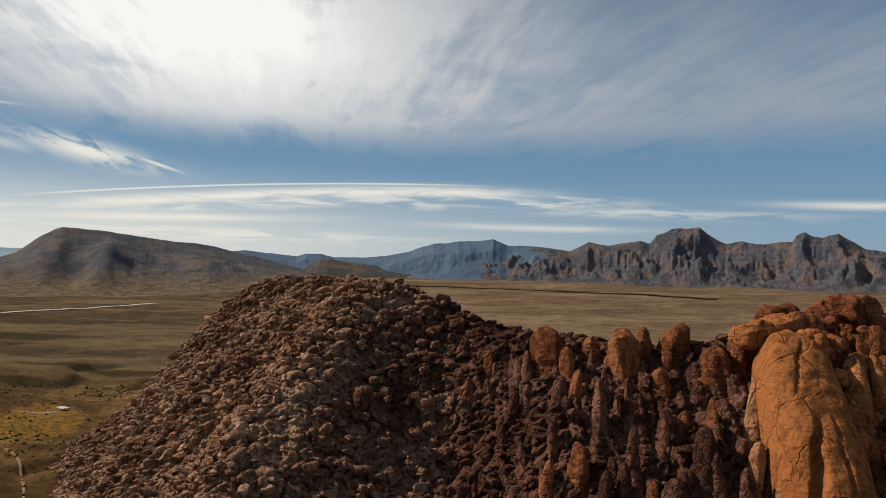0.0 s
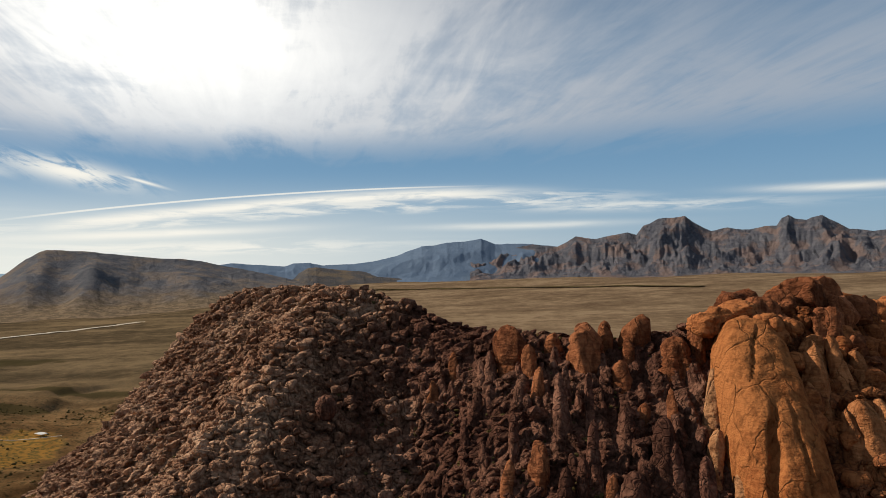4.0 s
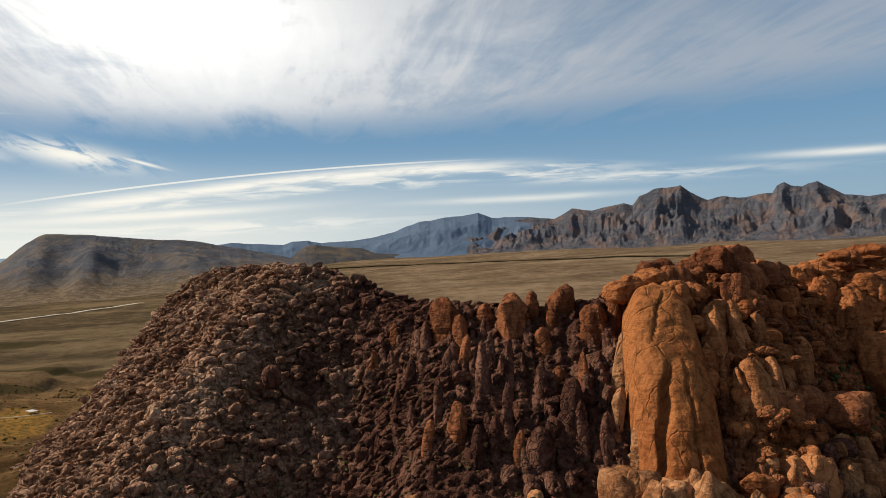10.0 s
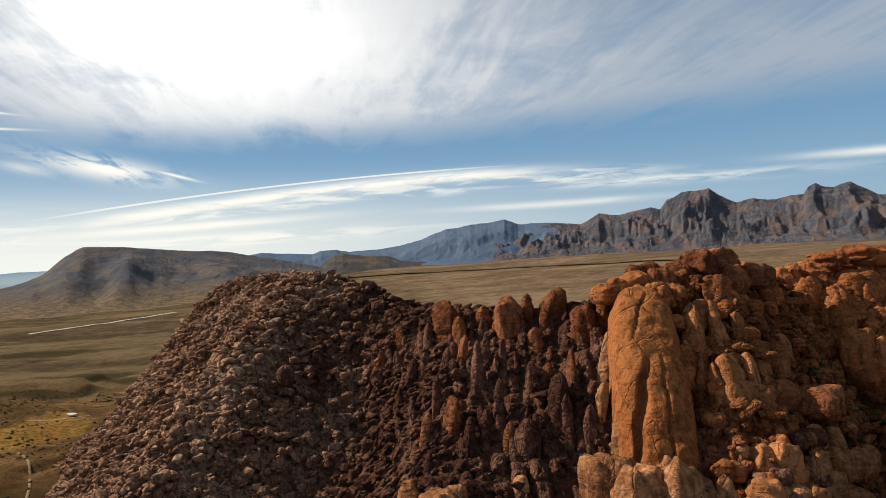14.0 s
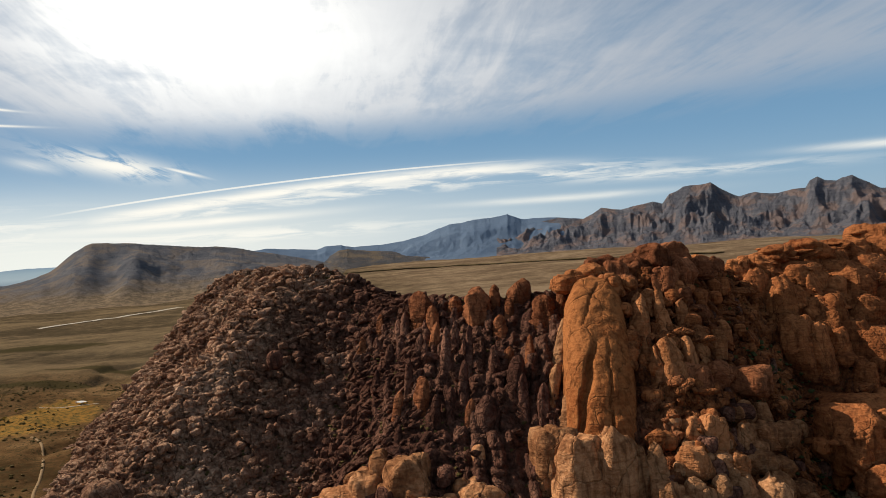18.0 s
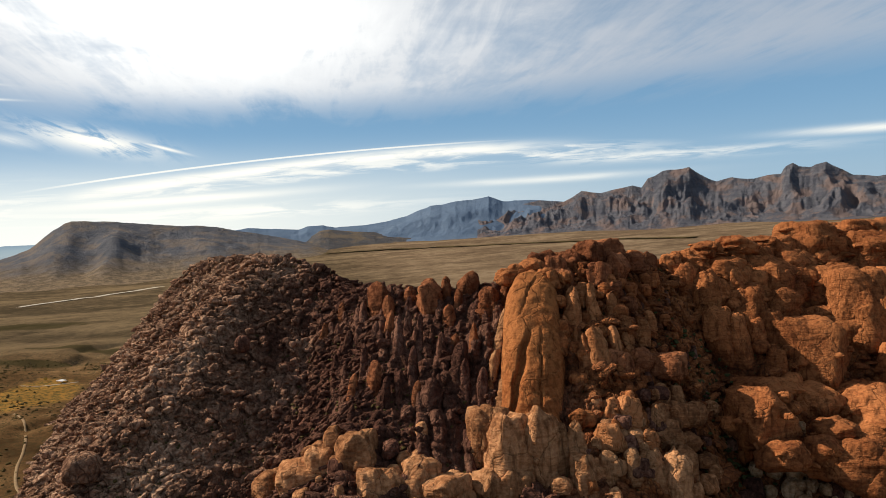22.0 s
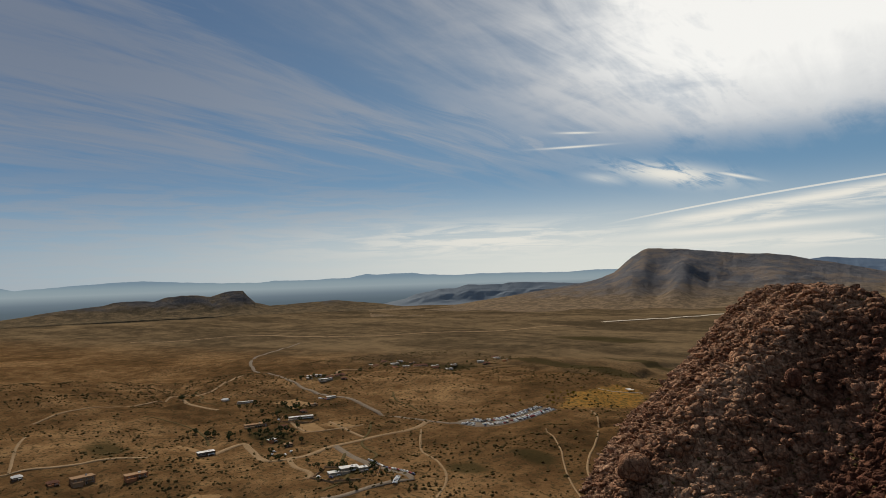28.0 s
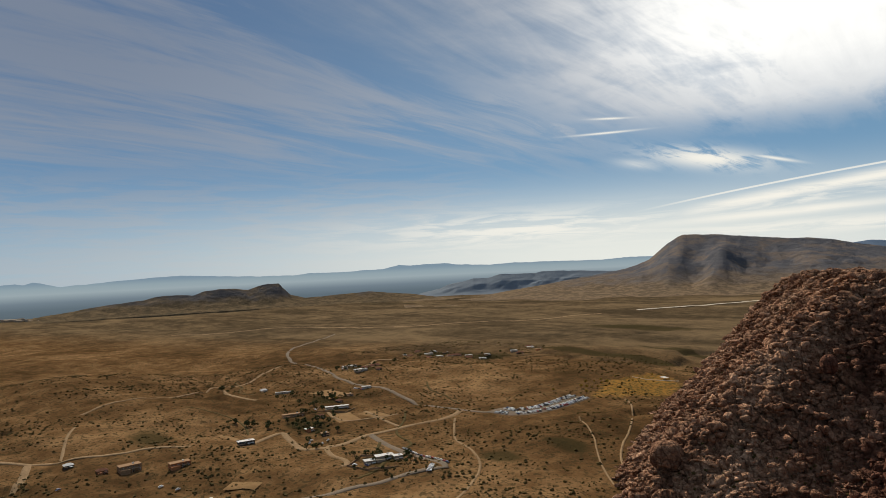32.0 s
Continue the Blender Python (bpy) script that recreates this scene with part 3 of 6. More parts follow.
def bedded(v, seed, amount=0.030):
    """Beds that stand in and out round the block, and one or two deep joints through it."""
    rng = np.random.default_rng(seed + 300)
    bend = np.array([noise.noise(Vector(p * 1.1) + Vector((seed * 3.1, 2.0, 1.0))) for p in v])
    level = v[:, 2] + 0.22 * bend
    out = v.copy()
    ring = 0.7 * amount * np.sin(level * rng.uniform(9, 13) + seed) + 0.6 * amount * np.sin(level * rng.uniform(21, 29))
    for _ in range(2):
        n = np.array([*rng.normal(size=2), rng.normal() * 0.5])
        n /= np.linalg.norm(n)
        gap = np.abs(v @ n + 0.18 * bend - rng.uniform(-0.45, 0.45))
        ring = ring - 0.10 * np.exp(-(gap / 0.055) ** 2)
    return out * (1 + ring)[:, None]


def chipped(v, seed, count=9, lo=0.55, hi=0.95):
    """Plane faces broken off a rock."""
    rng = np.random.default_rng(seed)
    v = v.copy()
    for _ in range(count):
        n = rng.normal(size=3)
        n /= np.linalg.norm(n)
        over = np.maximum(v @ n - rng.uniform(lo, hi), 0)
        v -= over[:, None] * n * 0.92
    return v


def mesh_data(name, co, faces, mat, smooth=True):
    ob = quick_mesh(name, co, faces, mat, smooth)
    me = ob.data
    bpy.data.objects.remove(ob)
    return me


def tower_data(name, seed, mat, square=3.0, joints=4, rough=0.2, blunt=5.0, taper=0.3, na=24, clefts=(0.22, 0.16), chips=9):
    """A standing column, 1 wide and 1 high, with a rounded head, bulging courses and clefts."""
    nz = na
    rng = np.random.default_rng(seed)
    a = np.linspace(0, 2 * math.pi, na, endpoint=False)
    shape = (np.abs(np.cos(a)) ** square + np.abs(np.sin(a)) ** square) ** (-1 / square)
    cleft = 1 - clefts[0] * np.exp(-((np.mod(a - rng.uniform(0, 6.28), 2 * math.pi) - 3.1) / 0.16) ** 2)
    cleft2 = 1 - clefts[1] * np.exp(-((np.mod(a - rng.uniform(0, 6.28), 2 * math.pi) - 3.1) / 0.12) ** 2)
    courses = np.sort(rng.uniform(0.25, 0.95, joints))
    rows = []
    for k in range(nz):
        z = (k / (nz - 1)) ** 0.85
        r = 0.5 * (1 - z ** blunt) ** 0.5 * (1.0 + taper * (0.5 - z) + 0.5 * rough * math.sin(z * 9 + seed))
        for c in courses:
            r *= 1 - 0.16 * math.exp(-((z - c) / 0.018) ** 2)
        n = np.array([noise.noise(Vector((math.cos(q) * 1.1, math.sin(q) * 1.1, z * 3.2 + seed * 3.7))) for q in a])
        n2 = np.array([noise.noise(Vector((math.cos(q) * 2.8, math.sin(q) * 2.8, z * 8 + seed))) for q in a])
        rr = r * shape * cleft * cleft2 * (1 + rough * n + 0.4 * rough * n2)
        lean = 0.07 * math.sin(z * 3 + seed)
        rows.append(np.stack([rr * np.cos(a) + lean, rr * np.sin(a), np.full(na, z) + 0.02 * n], 1))
    co = np.concatenate(rows)
    # faces split off along upright joints
    u = co * 2 - np.array((0, 0, 1.0))
    for _ in range(chips):
        n = rng.normal(size=3) * (1, 1, 0.45)
        n /= np.linalg.norm(n)
        u -= (np.maximum(u @ n - rng.uniform(0.62, 0.92), 0) * 0.9)[:, None] * n
    co = (u + np.array((0, 0, 1.0))) / 2
    i = np.arange(nz - 1)[:, None] * na + np.arange(na)[None, :]
    j = np.arange(nz - 1)[:, None] * na + (np.arange(na)[None, :] + 1) % na
    return mesh_data(name, co, np.stack([i, j, j + na, i + na], -1).reshape(-1, 4), mat)


def buttress_data():
    """One broad face, 1 wide and 1 high, that narrows to a blunt head: a deep slanting cleft parts a fin from it, thin cracks run down the rest."""
    na, nz = 112, 110
    a = np.linspace(0, 2 * math.pi, na, endpoint=False)
    ca, sa = np.cos(a), np.sin(a)
    shape = (np.abs(ca) ** 2.7 + np.abs(sa) ** 2.7) ** (-1 / 2.7)
    front = np.clip(-sa * 2.5, 0, 1)
    rows = []
    for k in range(nz):
        z = k / (nz - 1)
        half = np.interp(z, (0, 0.2, 0.45, 0.7, 0.85, 0.93, 0.975, 1), (0.43, 0.46, 0.49, 0.46, 0.41, 0.33, 0.2, 0.02))
        deep = np.interp(z, (0, 0.5, 0.85, 0.95, 1), (0.50, 0.50, 0.44, 0.3, 0.03))
        mid = np.interp(z, (0, 0.4, 0.8, 1), (0.03, 0.02, -0.02, 0.0))
        x, y = half * shape * ca + mid, deep * shape * sa
        n = np.array([noise.noise(Vector((p * 3.0, q * 3.0, z * 5.0 + 2.0))) for p, q in zip(x, y)])
        n2 = np.array([noise.noise(Vector((p * 9.0, q * 9.0, z * 20.0 + 7.0))) for p, q in zip(x, y)])
        cut = np.zeros(na)
        for pts_, wide, depth in ((((0.08, -0.33), (0.40, -0.20), (0.60, -0.10)), 0.034, 0.17), (((0.05, 0.08), (0.35, 0.10), (0.62, 0.07)), 0.012, 0.07),
                                  (((0.62, -0.30), (0.80, -0.12), (0.94, 0.02)), 0.014, 0.06)):
            zs, xs_ = zip(*pts_)
            inside = ease(z, zs[0], zs[0] + 0.07) * (1 - ease(z, zs[-1] - 0.10, zs[-1]))
            taper = 1.0 + 0.8 * (1 - abs(2 * (z - zs[0]) / (zs[-1] - zs[0]) - 1)) if depth > 0.15 else 1.0
            line = np.interp(z, zs, xs_) + 0.015 * math.sin(z * 37)
            cut = np.maximum(cut, depth * float(inside) * np.exp(-((x - line) / (wide * taper)) ** 4))
        bed = 0.012 * math.sin(z * 70 + 3 * math.sin(z * 9)) * (1 if z < 0.3 else 0.4)
        y = y + front * (cut + 0.04 * n + 0.020 * n2 + bed)
        x = x * (1 + 0.05 * n + 0.02 * n2)
        rows.append(np.stack([x, y, np.full(na, z) + 0.006 * n2], 1))
    co = np.concatenate(rows)
    i = np.arange(nz - 1)[:, None] * na + np.arange(na)[None, :]
    j = np.arange(nz - 1)[:, None] * na + (np.arange(na)[None, :] + 1) % na
    return mesh_data("sandstone_slab", co, np.stack([i, j, j + na, i + na], -1).reshape(-1, 4), SLAB_ROCK)


V2, F2 = ico(2)
V3, F3 = ico(3)
V4, F4 = ico(4)
TOWERS_FACE = [tower_data("sandstone_column", k + 1, FACE_ROCK, 2.4 + 0.2 * (k % 3), 2 + k % 3, 0.16, 3.2, 0.12) for k in range(6)]
TOWERS_RED = [tower_data("sandstone_tower", k + 1, RUST_ROCK, 2.6 + 0.2 * (k % 3), 3 + k % 3, 0.24, 4.2, 0.10) for k in range(6)]
BUTTRESS = buttress_data()
TOWERS_TAN = [tower_data("sandstone_tower", k + 11, TAN_ROCK, 3.0, 2 + k % 3) for k in range(4)]
DOMES_RED = [mesh_data("sandstone_dome", bedded(chipped(lumpy(V4, k + 1, 2.5 + 0.25 * (k % 4), 0.26), k + 50, 7, 0.72, 1.0), k), F4, RED_ROCK) for k in range(7)]
SMALL_DOMES = [mesh_data("small_dome", chipped(lumpy(V3, k + 1, 2.5 + 0.25 * (k % 4), 0.24), k + 50, 6, 0.72, 1.0), F3, RED_ROCK) for k in range(7)]
BLOCK_SHAPES = [bedded(chipped(lumpy(V4, k + 21, 4.0 + 0.8 * (k % 3), 0.22, 1.4), k + 80, 7, 0.85, 1.15), k + 9, 0.022) for k in range(6)]
KNOBS = [mesh_data("knob", chipped(lumpy(V3, k + 121, 4.0, 0.28, 1.5), k + 180, 8, 0.65, 1.0), F3, RED_ROCK) for k in range(6)]
DOMES_TAN = [mesh_data("sandstone_block", v, F4, TAN_ROCK) for v in BLOCK_SHAPES]
DOMES_BUFF = [mesh_data("sandstone_block", v, F4, BUFF_ROCK) for v in BLOCK_SHAPES]
DOMES_RUST = [mesh_data("sandstone_block", v, F4, RUST_ROCK) for v in BLOCK_SHAPES]
TOWERS_ORANGE = [tower_data("sandstone_column", k + 41, BUFF_ROCK, 2.8, 2 + k % 3, 0.22, 5.0, 0.14) for k in range(5)]
BOULDERS = [mesh_data("boulder", chipped(lumpy(V3, k + 41, 3.0 + 1.0 * (k % 4), 0.30, 1.4), k), F3, MIXED_ROCK) for k in range(10)]
GREAT = mesh_data("great_boulder", chipped(lumpy(V4, 77, 2.6, 0.16), 9, 4, 0.8, 1.0), F4, GREY_ROCK)
PERCHED = mesh_data("balanced_boulder", lumpy(V3, 12, 2.3, 0.14), F3, FACE_ROCK)
RNG = np.random.default_rng(5)


def stand(me, name, x, y, z, w, d, h, lean=0.0, turn=0.0, side=0.0, label="", group="", category="rock"):
    ob = new(name, me)
    ob.matrix_world = pose(x, y, z, -lean, side, 0) @ pose(0, 0, 0, 0, 0, turn) @ Matrix.Diagonal((w, d, h, 1))
    return tagged(ob, label, category, group)


# the columns that stand out along the crest and the face: x, y, middle height, width, height
CREST_TOWERS = ((50, 313, 125, 23, 28), (58, 301, 120, 9, 21), (86, 299, 125, 20, 36), (113, 305, 132, 18, 24), (126, 286, 122, 17, 24),
    (136, 286, 126, 9, 23), (105, 295, 123, 8, 19), (97, 306, 129, 9, 23), (71, 313, 128, 10, 16), (144, 290, 130, 10, 18))
FACE_COLUMNS = ((93, 261, 99, 9, 21), (97, 286, 116, 10, 16), (100, 244, 88, 14, 36), (106, 239, 84, 8, 27), (101, 265, 101, 8, 14),
    (84, 231, 78, 14, 22), (65, 268, 103, 8, 34), (52, 248, 88, 9, 20), (73, 249, 91, 7, 27), (79, 271, 106, 6, 28),
    (111, 259, 99, 7, 31), (115, 235, 81, 8, 23), (91, 232, 79, 6, 23), (58, 287, 111, 7, 22))
HOLLOW_COLUMNS = ((28, 291, 99, 8, 22), (44, 262, 93, 7, 24), (39, 246, 82, 7, 17), (47, 282, 105, 7, 22), (23, 275, 86, 6, 22),
    (8, 316, 102, 7, 20), (59, 234, 81, 7, 19), (38, 311, 117, 8, 19), (19, 327, 115, 7, 19), (67, 237, 83, 7, 20),
    (71, 283, 111, 6, 22), (78, 233, 80, 6, 16))
PILLARS = ((124, 260, 103, 10, 41), (126, 229, 78, 11, 25), (120, 243, 88, 8, 26), (133, 263, 108, 7, 31))
EAST_COLUMNS = ((174, 257, 111, 14, 44), (187, 261, 115, 10, 38), (186, 237, 93, 16, 36), (200, 271, 118, 10, 18),
    (206, 260, 104, 11, 20), (197, 249, 100, 9, 20), (217, 266, 102, 12, 16), (183, 275, 126, 13, 16), (226, 280, 107, 11, 13),
    (167, 248, 102, 7, 30), (178, 238, 93, 8, 29))
for k, (x, y, z, w, h) in enumerate(CREST_TOWERS):
    stand(TOWERS_RED[k % 6], "sandstone_tower", x, y + 2, z - 0.55 * h, w, w * 0.95, h * 1.08, 6, 40 * k, 0,
          "round-headed red sandstone tower on the ridge crest", "towers on the crest", "rock tower")
for k, (x, y, z, w, h) in enumerate(FACE_COLUMNS + HOLLOW_COLUMNS):
    stand((TOWERS_FACE, TOWERS_RED)[k % 3 == 1][(k + 2) % 6], "sandstone_column", x, y - 0.16 * h, z - 0.56 * h, w, w * 0.95, h * 1.15, 20, 33 * k, 6 + 3 * (k % 3 - 1),
          "slim red sandstone column against the ridge face", "columns on the face", "rock column")
for k, (x, y, z, w, h) in enumerate(PILLARS):
    stand(TOWERS_TAN[k % 4], "sandstone_pillar", x, y - 0.16 * h, z - 0.56 * h, w, w, h * 1.15, 20, 50 * k, 14,
          "leaning jointed tan pillar beside the buttress", "pillars beside the buttress", "rock pillar")
for k, (x, y, z, w, h) in enumerate(EAST_COLUMNS):
    stand(TOWERS_ORANGE[k % 5], "sandstone_column", x, y - 0.14 * h, z - 0.55 * h, w, w * 0.95, h * 1.15, 20, 47 * k, 2 - 3 * (k % 3),
          "blunt orange sandstone column beside the buttress", "columns beside the buttress", "rock column")
buttress = tagged(new("rock_buttress"), "great smooth orange sandstone buttress with dark clefts", "rock buttress")
buttress.matrix_world = pose(143, 233, 66)
for name_, me, spot_, size_, lean, turn_, side_, label_ in (
        ("main_slab", BUTTRESS, (-4, -24, -16), (37, 32, 120), 39, 0, 9.5, ""),
        ("cap_block", DOMES_RED[1], (2, 52, 77), (9, 7, 5), 10, 30, 0, "rough red cap block"), ("cap_block", DOMES_RED[3], (11, 54, 79), (9, 8, 6), 5, 80, 0, "rough red cap block"),
        ("cap_block", DOMES_RED[5], (-6, 51, 74), (8, 7, 6), 5, 140, 0, "rough red cap block")):
    piece = part(name_, me, buttress, label_)
    piece.matrix_local = pose(*spot_, -lean, side_, 0) @ pose(0, 0, 0, 0, 0, turn_) @ Matrix.Diagonal((*size_, 1))

# ledges and knobs along the buttress's head and its eastern flank
for q in range(18):
    s_ = RNG.uniform(52, 118)
    across = (RNG.uniform(12, 20) if q % 3 else RNG.uniform(-14, 14))
    if q % 3 == 0:
        s_ = RNG.uniform(112, 122)
    piece = part("ledge", SMALL_DOMES[q % 7], buttress, "rough red ledge")
    r_ = RNG.uniform(2.4, 5.2)
    piece.matrix_local = pose(-5 + 0.128 * s_ + across, -27 + 0.629 * s_ - 3, -16 + 0.766 * s_ + 1, -20, 0, RNG.uniform(0, 360)) @ Matrix.Diagonal((r_ * 1.2, r_, r_ * RNG.uniform(0.7, 1.5), 1))

# blocks below the buttress and under the red massif
BLOCKS = ((190, 216, 70, 18, 18), (219, 237, 71, 24, 14), (225, 233, 62, 29, 15), (181, 203, 59, 11, 14), (198, 206, 57, 17, 14),
    (215, 217, 53, 10, 10), (228, 224, 48, 10, 9), (178, 190, 48, 9, 18), (190, 192, 47, 8, 19), (207, 195, 42, 20, 31),
    (222, 205, 38, 11, 28), (159, 195, 55, 16, 36), (164, 185, 45, 10, 22))
TAN_BLOCKS = ((136, 196, 56, 35, 49), (118, 206, 59, 16, 32), (123, 187, 43, 28, 18), (48, 196, 50, 18, 34), (67, 185, 46, 15, 18),
    (80, 191, 47, 16, 22), (95, 184, 44, 18, 13), (29, 205, 51, 15, 21), (17, 202, 46, 18, 18), (58, 181, 49, 11, 14),
    (-3, 217, 37, 16, 16))
HEAD_BLOCKS = ((211, 252, 88, 14, 13), (196, 243, 88, 18, 16), (226, 250, 84, 20, 14), (150, 299, 138, 14, 14), (161, 306, 145, 18, 15), (170, 295, 141, 13, 17), (181, 300, 146, 14, 14),
    (194, 306, 151, 18, 14), (209, 318, 151, 18, 14), (140, 295, 132, 10, 15), (174, 286, 134, 11, 15), (197, 289, 136, 15, 16),
    (211, 303, 140, 15, 17), (224, 315, 141, 14, 14), (204, 284, 127, 13, 11), (212, 280, 118, 11, 10), (236, 324, 139, 12, 16))
def lobes(rows, unit, lap, rng):
    """Wide rocks part along upright joints into standing lobes of uneven height."""
    out = []
    for x, y, z, w, h in rows:
        n = max(1, min(4, round(w / unit)))
        for q in range(n):
            off = (q + 0.5) / n - 0.5
            tall = h * (1 - 0.5 * abs(off) ** 1.5 - rng.uniform(0, 0.16) * (n > 1))
            out.append((x + off * w, y + rng.uniform(-0.10, 0.10) * w + 0.10 * w * abs(off), z - 0.5 * (h - tall), w / n * lap, tall))
    return out


BLOCK_LOBES = [(k, row) for k, rock in enumerate(BLOCKS + TAN_BLOCKS) for row in lobes((rock,), 9.5 if k < 13 else 17.0, 1.12, RNG)]
for n, (k, (x, y, z, w, h)) in enumerate(BLOCK_LOBES):
    block = (DOMES_TAN, DOMES_BUFF)[k < 6 and k % 3 != 2][n % 6], "sandstone_block", x, y + 0.1 * w, z, w * 0.54, w * 0.62, h * 0.56
    if k < 13 and n % 5 > 1 and h > 1.3 * w:
        block = TOWERS_TAN[n % 4], "sandstone_block", x, y + 0.1 * w - 0.08 * h, z - 0.55 * h, w * 1.05, w * 1.25, h * 1.1
    stand(*block, 10, 90 * (n % 4) + 8 * (n % 5), 0,
          "rounded tan sandstone block with open joints" if k > 12 else "rounded orange-tan sandstone block with open joints", "blocks below the buttress", "rock block")
for k, (x, y, z, w, h) in enumerate(HEAD_BLOCKS):
    stand(DOMES_RUST[k % 6], "sandstone_block", x, y + 0.1 * w, z, w * 0.58, w * 0.5, h * 0.58, 8, 70 * k, 0,
          "rough red sandstone block on the buttress head", "blocks on the buttress head", "rock block")
STONES_TAN = [mesh_data("sandstone_block", chipped(lumpy(V3, k + 21, 3.6 + 0.8 * (k % 3), 0.20, 1.4), k + 80, 6, 0.85, 1.15), F3, (TAN_ROCK, FACE_ROCK)[k % 3 == 2]) for k in range(6)]
STONES_PALE = [mesh_data("sandstone_block", chipped(lumpy(V3, k + 221, 3.6, 0.24, 1.4), k + 280, 8, 0.7, 1.05), F3, PALE_ROCK) for k in range(6)]
for k in range(80):
    x0, y0, z0, w0, h0 = (BLOCKS + TAN_BLOCKS)[k % 24]
    x, y = x0 + RNG.normal() * w0 * 0.6, y0 + 4 - abs(RNG.normal()) * w0 * 0.3
    w = RNG.uniform(1.8, 4.6)
    z = max(float(ridge_height(np.array([x]), np.array([y]))[0]) + 0.2 * w, z0 - 0.6 * h0 + RNG.uniform(0, 0.5) * h0)
    if z > float(ridge_height(np.array([x]), np.array([y]))[0]) + 0.5 * w:
        z = float(ridge_height(np.array([x]), np.array([y]))[0]) + 0.45 * w
    stand(STONES_TAN[k % 6], "sandstone_block", x, y, z, w * RNG.uniform(0.9, 1.5), w, w * RNG.uniform(0.7, 1.3), RNG.uniform(0, 20), RNG.uniform(0, 360), RNG.uniform(-8, 8),
          "small rounded tan sandstone block", "blocks below the buttress", "rock block")
made = 0
while made < 60:
    x, y = RNG.normal(296, 15), RNG.normal(240, 11)
    z = float(ridge_height(np.array([x]), np.array([y]))[0])
    w = RNG.uniform(1.6, 5.2)
    stand(STONES_PALE[made % 6], "sandstone_block", x, y, z + 0.45 * w, w, w * RNG.uniform(0.7, 1.0), w * RNG.uniform(0.8, 1.6), RNG.uniform(-5, 20), RNG.uniform(0, 360), RNG.uniform(-8, 8),
          "pale yellowish broken sandstone block below the massif", "pale blocks below the massif", "rock block")
    made += 1
made = 0
while made < 70:
    x, y = RNG.uniform(20, 350), RNG.uniform(165, 262)
    z = float(ridge_height(np.array([x]), np.array([y]))[0])
    if not 8 < z < 66:
        continue
    w = RNG.uniform(2.2, 6.0)
    stand(STONES_TAN[made % 6], "sandstone_block", x, y, z + 0.3 * w, w, w * RNG.uniform(0.7, 1.0), w * RNG.uniform(0.7, 1.5), RNG.uniform(-10, 20), RNG.uniform(0, 360), RNG.uniform(-8, 8),
          "pale tan sandstone block at the foot of the ridge", "blocks at the foot", "rock block")
    made += 1
DOMES = ((387, 395, 143, 38, 34), (411, 400, 143, 19, 18), (434, 404, 144, 38, 26), (336, 349, 119, 22, 33),
    (333, 331, 103, 20, 25), (277, 301, 88, 17, 40), (289, 299, 85, 13, 36), (303, 304, 88, 9, 25), (319, 312, 89, 17, 19),
    (339, 303, 74, 42, 44), (373, 324, 87, 28, 22), (342, 277, 47, 60, 42), (392, 329, 94, 41, 59), (293, 280, 60, 30, 14))
LOW_DOMES = ((309, 290, 70, 9, 24), (278, 238, 54, 29, 29), (317, 238, 45, 17, 13), (304, 224, 35, 17, 21), (322, 223, 30, 30, 29), (388, 358, 114, 34, 25), (386, 342, 101, 31, 18),
    (307, 321, 106, 16, 27), (301, 332, 119, 12, 26), (280, 325, 115, 15, 30), (357, 368, 127, 17, 24), (360, 333, 95, 18, 14), (360, 358, 117, 17, 21), (280, 224, 37, 20, 17))
SKYLINE_DOMES = ((299, 342, 129, 20, 18), (278, 349, 140, 17, 13), (267, 335, 127, 11, 19), (290, 353, 145, 18, 13),
    (316, 363, 146, 25, 15), (344, 382, 144, 22, 15), (362, 389, 141, 18, 18), (261, 345, 137, 12, 15), (323, 357, 132, 17, 15),
    (287, 328, 116, 12, 17), (281, 344, 131, 11, 15), (371, 377, 130, 16, 16))


def knobs(dome, x, y, z, w, h, rng):
    """Ledges and knobs that break the dome's sides."""
    for q in range(10):
        a = rng.uniform(2.6, 5.9)
        up = rng.uniform(-0.45, 0.75)
        out = math.sqrt(max(0.05, 1 - up * up)) * 0.50
        s_ = min(w, 40) * rng.uniform(0.05, 0.13)
        ob = part("ledge" if q % 2 else "knob", KNOBS[int(rng.integers(6))], dome)
        ob.matrix_world = pose(x + out * w * math.cos(a), y + 0.9 * out * w * math.sin(a) + 0.05 * w, z + up * 0.5 * h, -10, 0, rng.uniform(0, 360)) @ Matrix.Diagonal((s_ * (2.0 if q % 2 else 1.0), s_, s_ * (0.5 if q % 2 else 0.9), 1))


